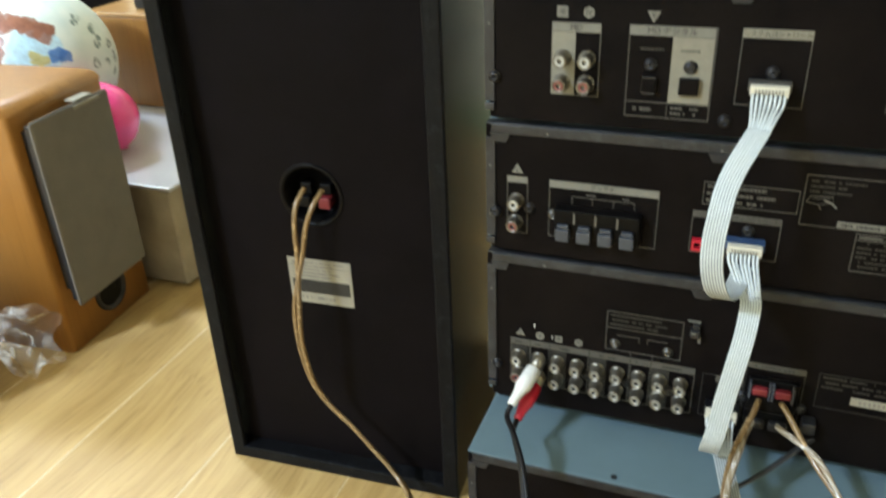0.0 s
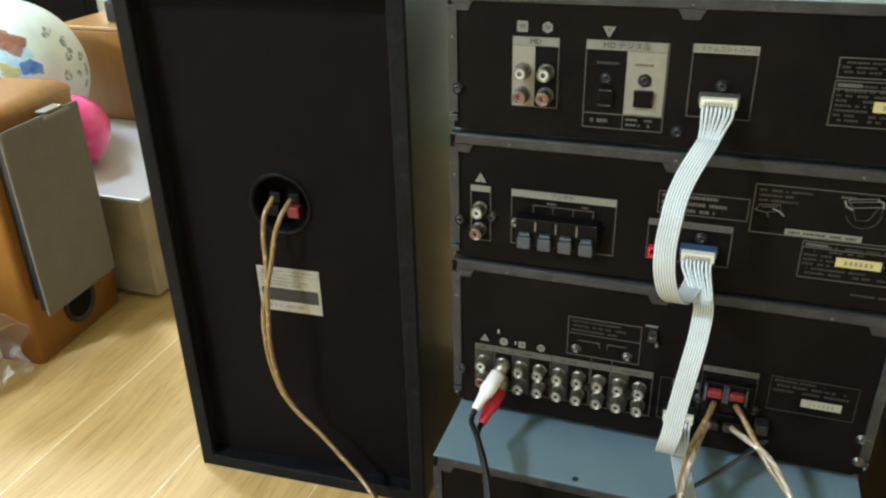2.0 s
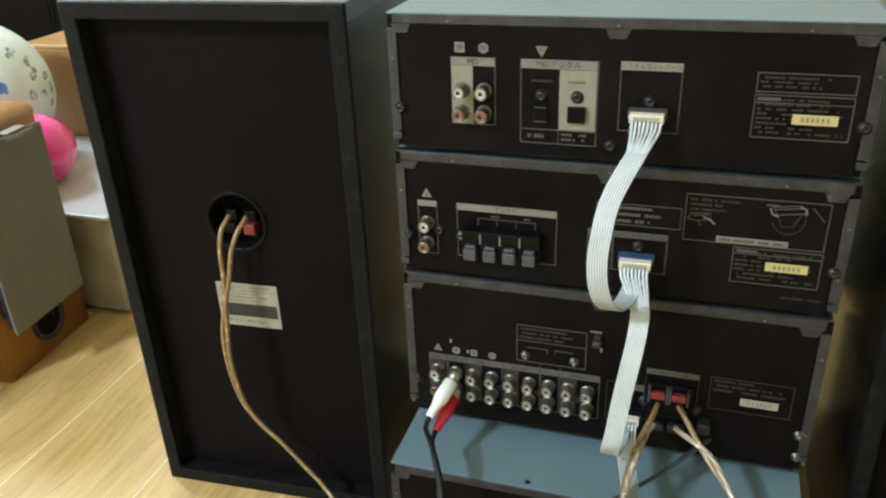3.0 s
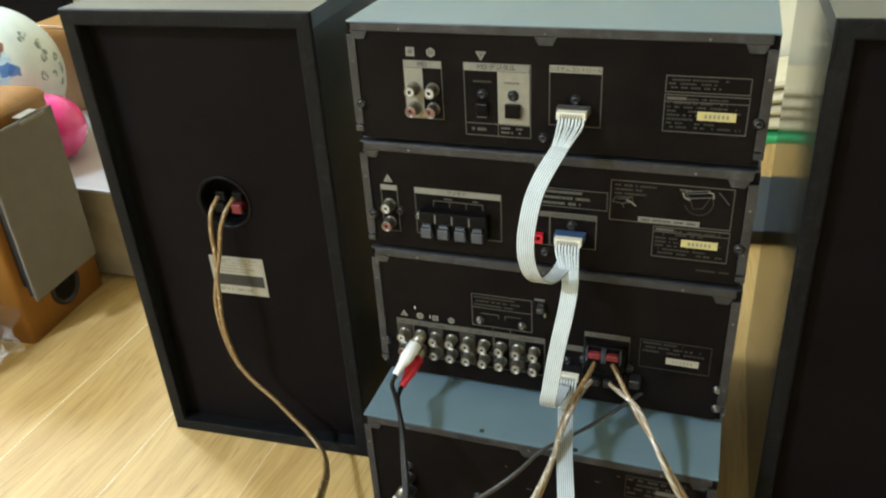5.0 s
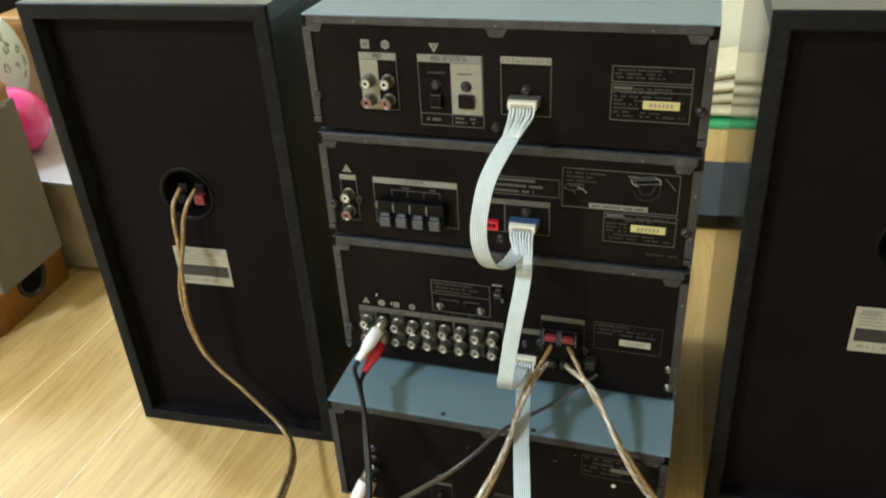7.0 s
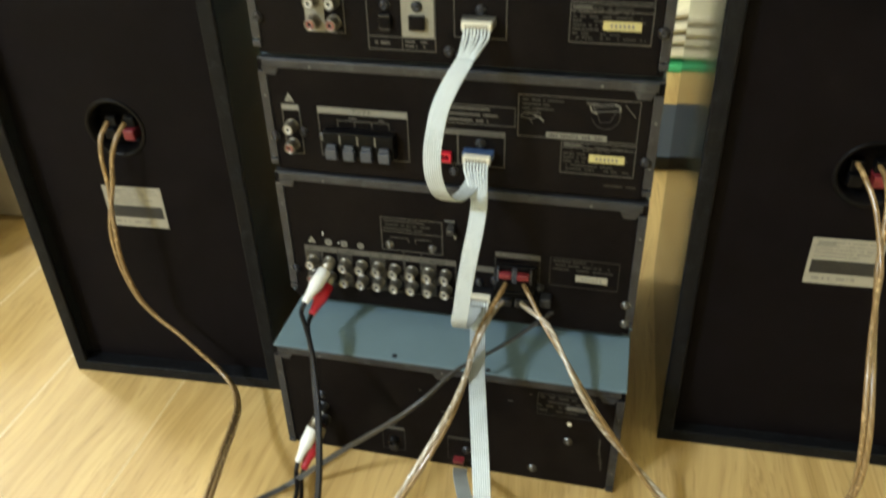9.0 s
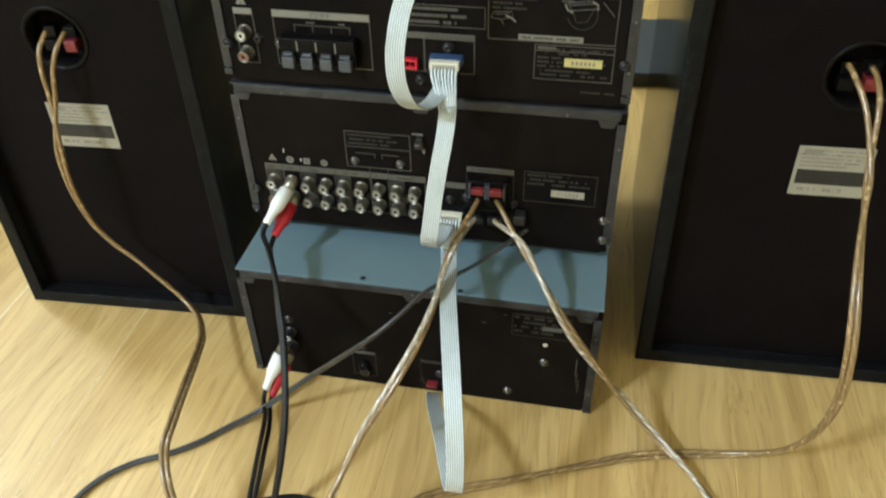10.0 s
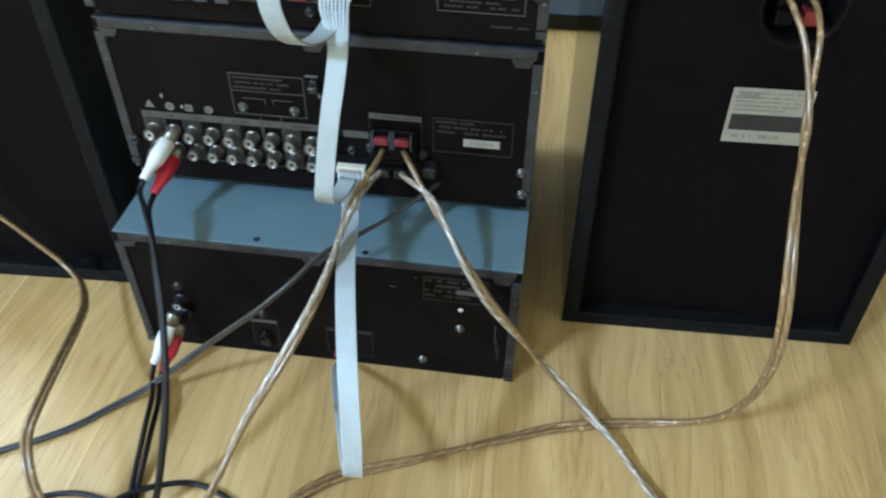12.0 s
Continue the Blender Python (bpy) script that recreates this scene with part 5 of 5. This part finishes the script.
WB = thing("wooden_box", (-0.80, 0.56, 0.1365), "honey-coloured wooden box standing on the metal box", "box")
part("carcass", box(bmesh.new(), -0.905, -0.66, 0.478, 0.66, 0.1367, 0.268, bevel=0.003), M_ORANGE, WB)
part("lid", box(bmesh.new(), -0.907, -0.658, 0.476, 0.662, 0.2682, 0.2732, bevel=0.0015), M_ORANGE_LIT, WB)
AD = thing("power_adapter", (-0.83, 0.51, 0.2735), "small black plastic power adapter on the wooden box", "adapter")
part("body", box(bmesh.new(), -0.838, -0.812, 0.505, 0.535, 0.2734, 0.304, bevel=0.003), M_BLACK, AD)
part("cap", box(bmesh.new(), -0.836, -0.816, 0.508, 0.531, 0.3042, 0.318, bevel=0.003), M_CUP, AD)

TV = thing("flat_monitor", (-1.185, 0.76, 0), "black flat monitor panel standing on the floor", "monitor")
part("casing", box(bmesh.new(), -1.325, -1.055, 0.715, 0.740, 0.02, 0.62, bevel=0.005), M_CUP, TV)
part("screen", boxes((-1.31, -1.06, 0.7125, 0.7149, 0.05, 0.60)), M_BOARD, TV)
part("base", box(bmesh.new(), -1.28, -1.09, 0.70, 0.85, 0.0, 0.0198, bevel=0.004), M_BLACK, TV)

GB = thing("storage_box", (-1.6, 0.75, 0), "light grey plastic storage box with a darker grey rim", "box")
part("body", box(bmesh.new(), -1.85, -1.36, 0.62, 0.95, 0.0, 0.26, bevel=0.01), M_GREYTOP, GB)
part("rim", box(bmesh.new(), -1.86, -1.35, 0.61, 0.96, 0.2602, 0.285, bevel=0.004), M_CLOTH, GB)
part("lid", box(bmesh.new(), -1.845, -1.365, 0.625, 0.945, 0.2852, 0.36, bevel=0.012), M_GREYTOP, GB)


# ---- clear bag with dark cloth, at the edge of view ----
def plastic_bag():
    ob = thing("plastic_bag", (-0.70, -0.01, 0), "knotted clear plastic bag with dark cloth inside, on the floor", "plastic bag")
    bm = bmesh.new()
    bmesh.ops.create_icosphere(bm, subdivisions=4, radius=1.0)
    for v in bm.verts:
        q = v.co.copy()
        k = 1 + 0.22 * noise.noise(q * 2.1) + 0.10 * noise.noise(q * 5.5)
        v.co = Vector((-0.725 + 0.058 * q.x * k, -0.03 + 0.055 * q.y * k, max(0.002, 0.058 + 0.062 * q.z * k)))
    part("contents", bm, M_BAGSTUFF, ob, "dark folded cloth", True)
    bm = bmesh.new()
    bmesh.ops.create_icosphere(bm, subdivisions=5, radius=1.0)
    for v in bm.verts:
        q = v.co.copy()
        k = 1.16 + 0.16 * noise.noise(q * 2.6) + 0.13 * abs(noise.noise(q * 7.5))
        pull = max(0.0, q.x) ** 4
        p = Vector((-0.722 + 0.060 * q.x * k, -0.028 + 0.058 * q.y * k, max(0.0008, 0.060 + 0.064 * q.z * k)))
        v.co = p.lerp(Vector((-0.662, 0.0, 0.075)), min(1, pull))
    part("film", bm, M_BAG, ob, "crumpled clear plastic film", True)
    # gathered end: a pleated fan beyond the knot
    bm, n, m = bmesh.new(), 72, 14
    prev = None
    for j in range(m):
        f = j / (m - 1)
        ring = []
        for k in range(n):
            a = 2 * math.pi * k / n
            r = 0.004 + 0.030 * f ** 0.7 * (1 + 0.16 * math.sin(7 * a + 1.5 * f) + 0.35 * noise.noise(Vector((math.cos(a) * 2, math.sin(a) * 2, f * 3))))
            ring.append(bm.verts.new((-0.660 + 0.045 * f + 0.006 * math.sin(5 * a) * f, 0.003 + 0.012 * f + r * math.cos(a) * 0.9, max(0.001, 0.075 - 0.012 * f + r * math.sin(a) * 1.1))))
        if prev:
            for k in range(n):
                bm.faces.new((prev[k], prev[(k + 1) % n], ring[(k + 1) % n], ring[k]))
        prev = ring
    part("gathered_end", bm, M_BAG, ob, "pleated bag end", True)
    part("knot", lathe([(0.003, -0.004), (0.006, -0.002), (0.0065, 0.002), (0.0035, 0.004)], Matrix.Translation((-0.661, 0.002, 0.075)) @ pose(0, 0, 0, 0, 80, 15), 14), M_BAG, ob, "", True)


plastic_bag()

# ---- behind on the other side: low navy box, green strip, folded cloth ----
NV = thing("low_box", (0.2, 0.6, 0), "low navy painted metal box lying on the floor", "box")
part("body", box(bmesh.new(), 0.02, 0.42, 0.514, 0.688, 0.0, 0.0182, bevel=0.002), M_BLACK, NV)
part("lid", box(bmesh.new(), 0.018, 0.422, 0.512, 0.69, 0.0184, 0.0215, bevel=0.001), M_NAVY, NV, "navy painted lid")
GS = thing("green_tray", (0.2, 0.9, 0), "flat green plastic tray on the floor by the wall", "tray")
part("tray", box(bmesh.new(), -0.1, 0.5, 0.872, 1.03, 0.0, 0.0115, bevel=0.003), M_GREEN, GS)


def folded_cloth():
    ob = thing("folded_cloth", (0.2, 0.95, 0.021), "pile of folded cream cloth on the green tray", "cloth")
    for k in range(4):
        bm = bmesh.new()
        z0 = 0.0125 + 0.0195 * k
        box(bm, -0.05, 0.42, 0.895 + 0.006 * (k % 2), 1.02, z0, z0 + 0.0175)
        bmesh.ops.subdivide_edges(bm, edges=bm.edges[:], cuts=12, use_grid_fill=True)
        bmesh.ops.bevel(bm, geom=[e for e in bm.edges if e.is_boundary], offset=0.002, affect="EDGES")
        for v in bm.verts:
            edge = 1 - min(1, abs(v.co.z - z0 - 0.00875) / 0.00875)
            v.co.y -= 0.010 * edge ** 0.5 if v.co.y < 0.93 else 0
            if v.co.y < 0.93 and edge < 0.05:
                v.co.y += 0.008
            v.co.z += 0.24 * max(0.0, min(v.co.x - 0.14, 0.12)) * (0.25 + 0.25 * k) + 0.0015 * noise.noise(v.co * 30) + 0.0012
        part("layer", bm, M_FABRIC, ob, "", True)


folded_cloth()

# ---- floor boards, laid along y ----
BOARD = 0.13


def board_mesh(length, joint):
    """One board with a shallow chamfer all round its upper edge."""
    bm, c, d = bmesh.new(), 0.0008, 0.00035
    ring = lambda e, z: [bm.verts.new((x, y, z)) for x, y in ((e, e), (BOARD - e, e), (BOARD - e, length - e), (e, length - e))]
    rows = [ring(0.0, -0.0011), ring(0.0, -d), ring(c, 0.0)]
    for a, b in zip(rows, rows[1:]):
        for k in range(4):
            bm.faces.new((a[k], a[(k + 1) % 4], b[(k + 1) % 4], b[k]))
    bm.faces.new(rows[-1])
    me = shared("floor_board", bm, M_FLOOR)
    me.materials.append(joint)
    for f in me.polygons:
        f.material_index = 0 if f.normal.z > 0.99 else 1
    return me


boards = {}
for k in range(int((X1 - X0) / BOARD) + 1):
    xa = -0.4 - 16 * BOARD + k * BOARD
    if xa + BOARD > X1 or xa < X0:
        continue
    rnd = random.Random(100 + k)
    far = Y1
    y = -0.5 - rnd.uniform(0.0, 0.45) - 2 * 1.82
    while y < far:
        ya, yb = max(y, Y0), min(y + 1.82, far)
        # Only boards left of -0.39 have joints painted pale for glare.
        key = (round(yb - ya, 3), M_SUB if xa < -0.39 else M_FLOOR)
        if key[0] > 0.01:
            if key not in boards:
                boards[key] = board_mesh(*key)
            place("floor_board", boards[key], (xa, ya, 0), floor)
        y += 1.82
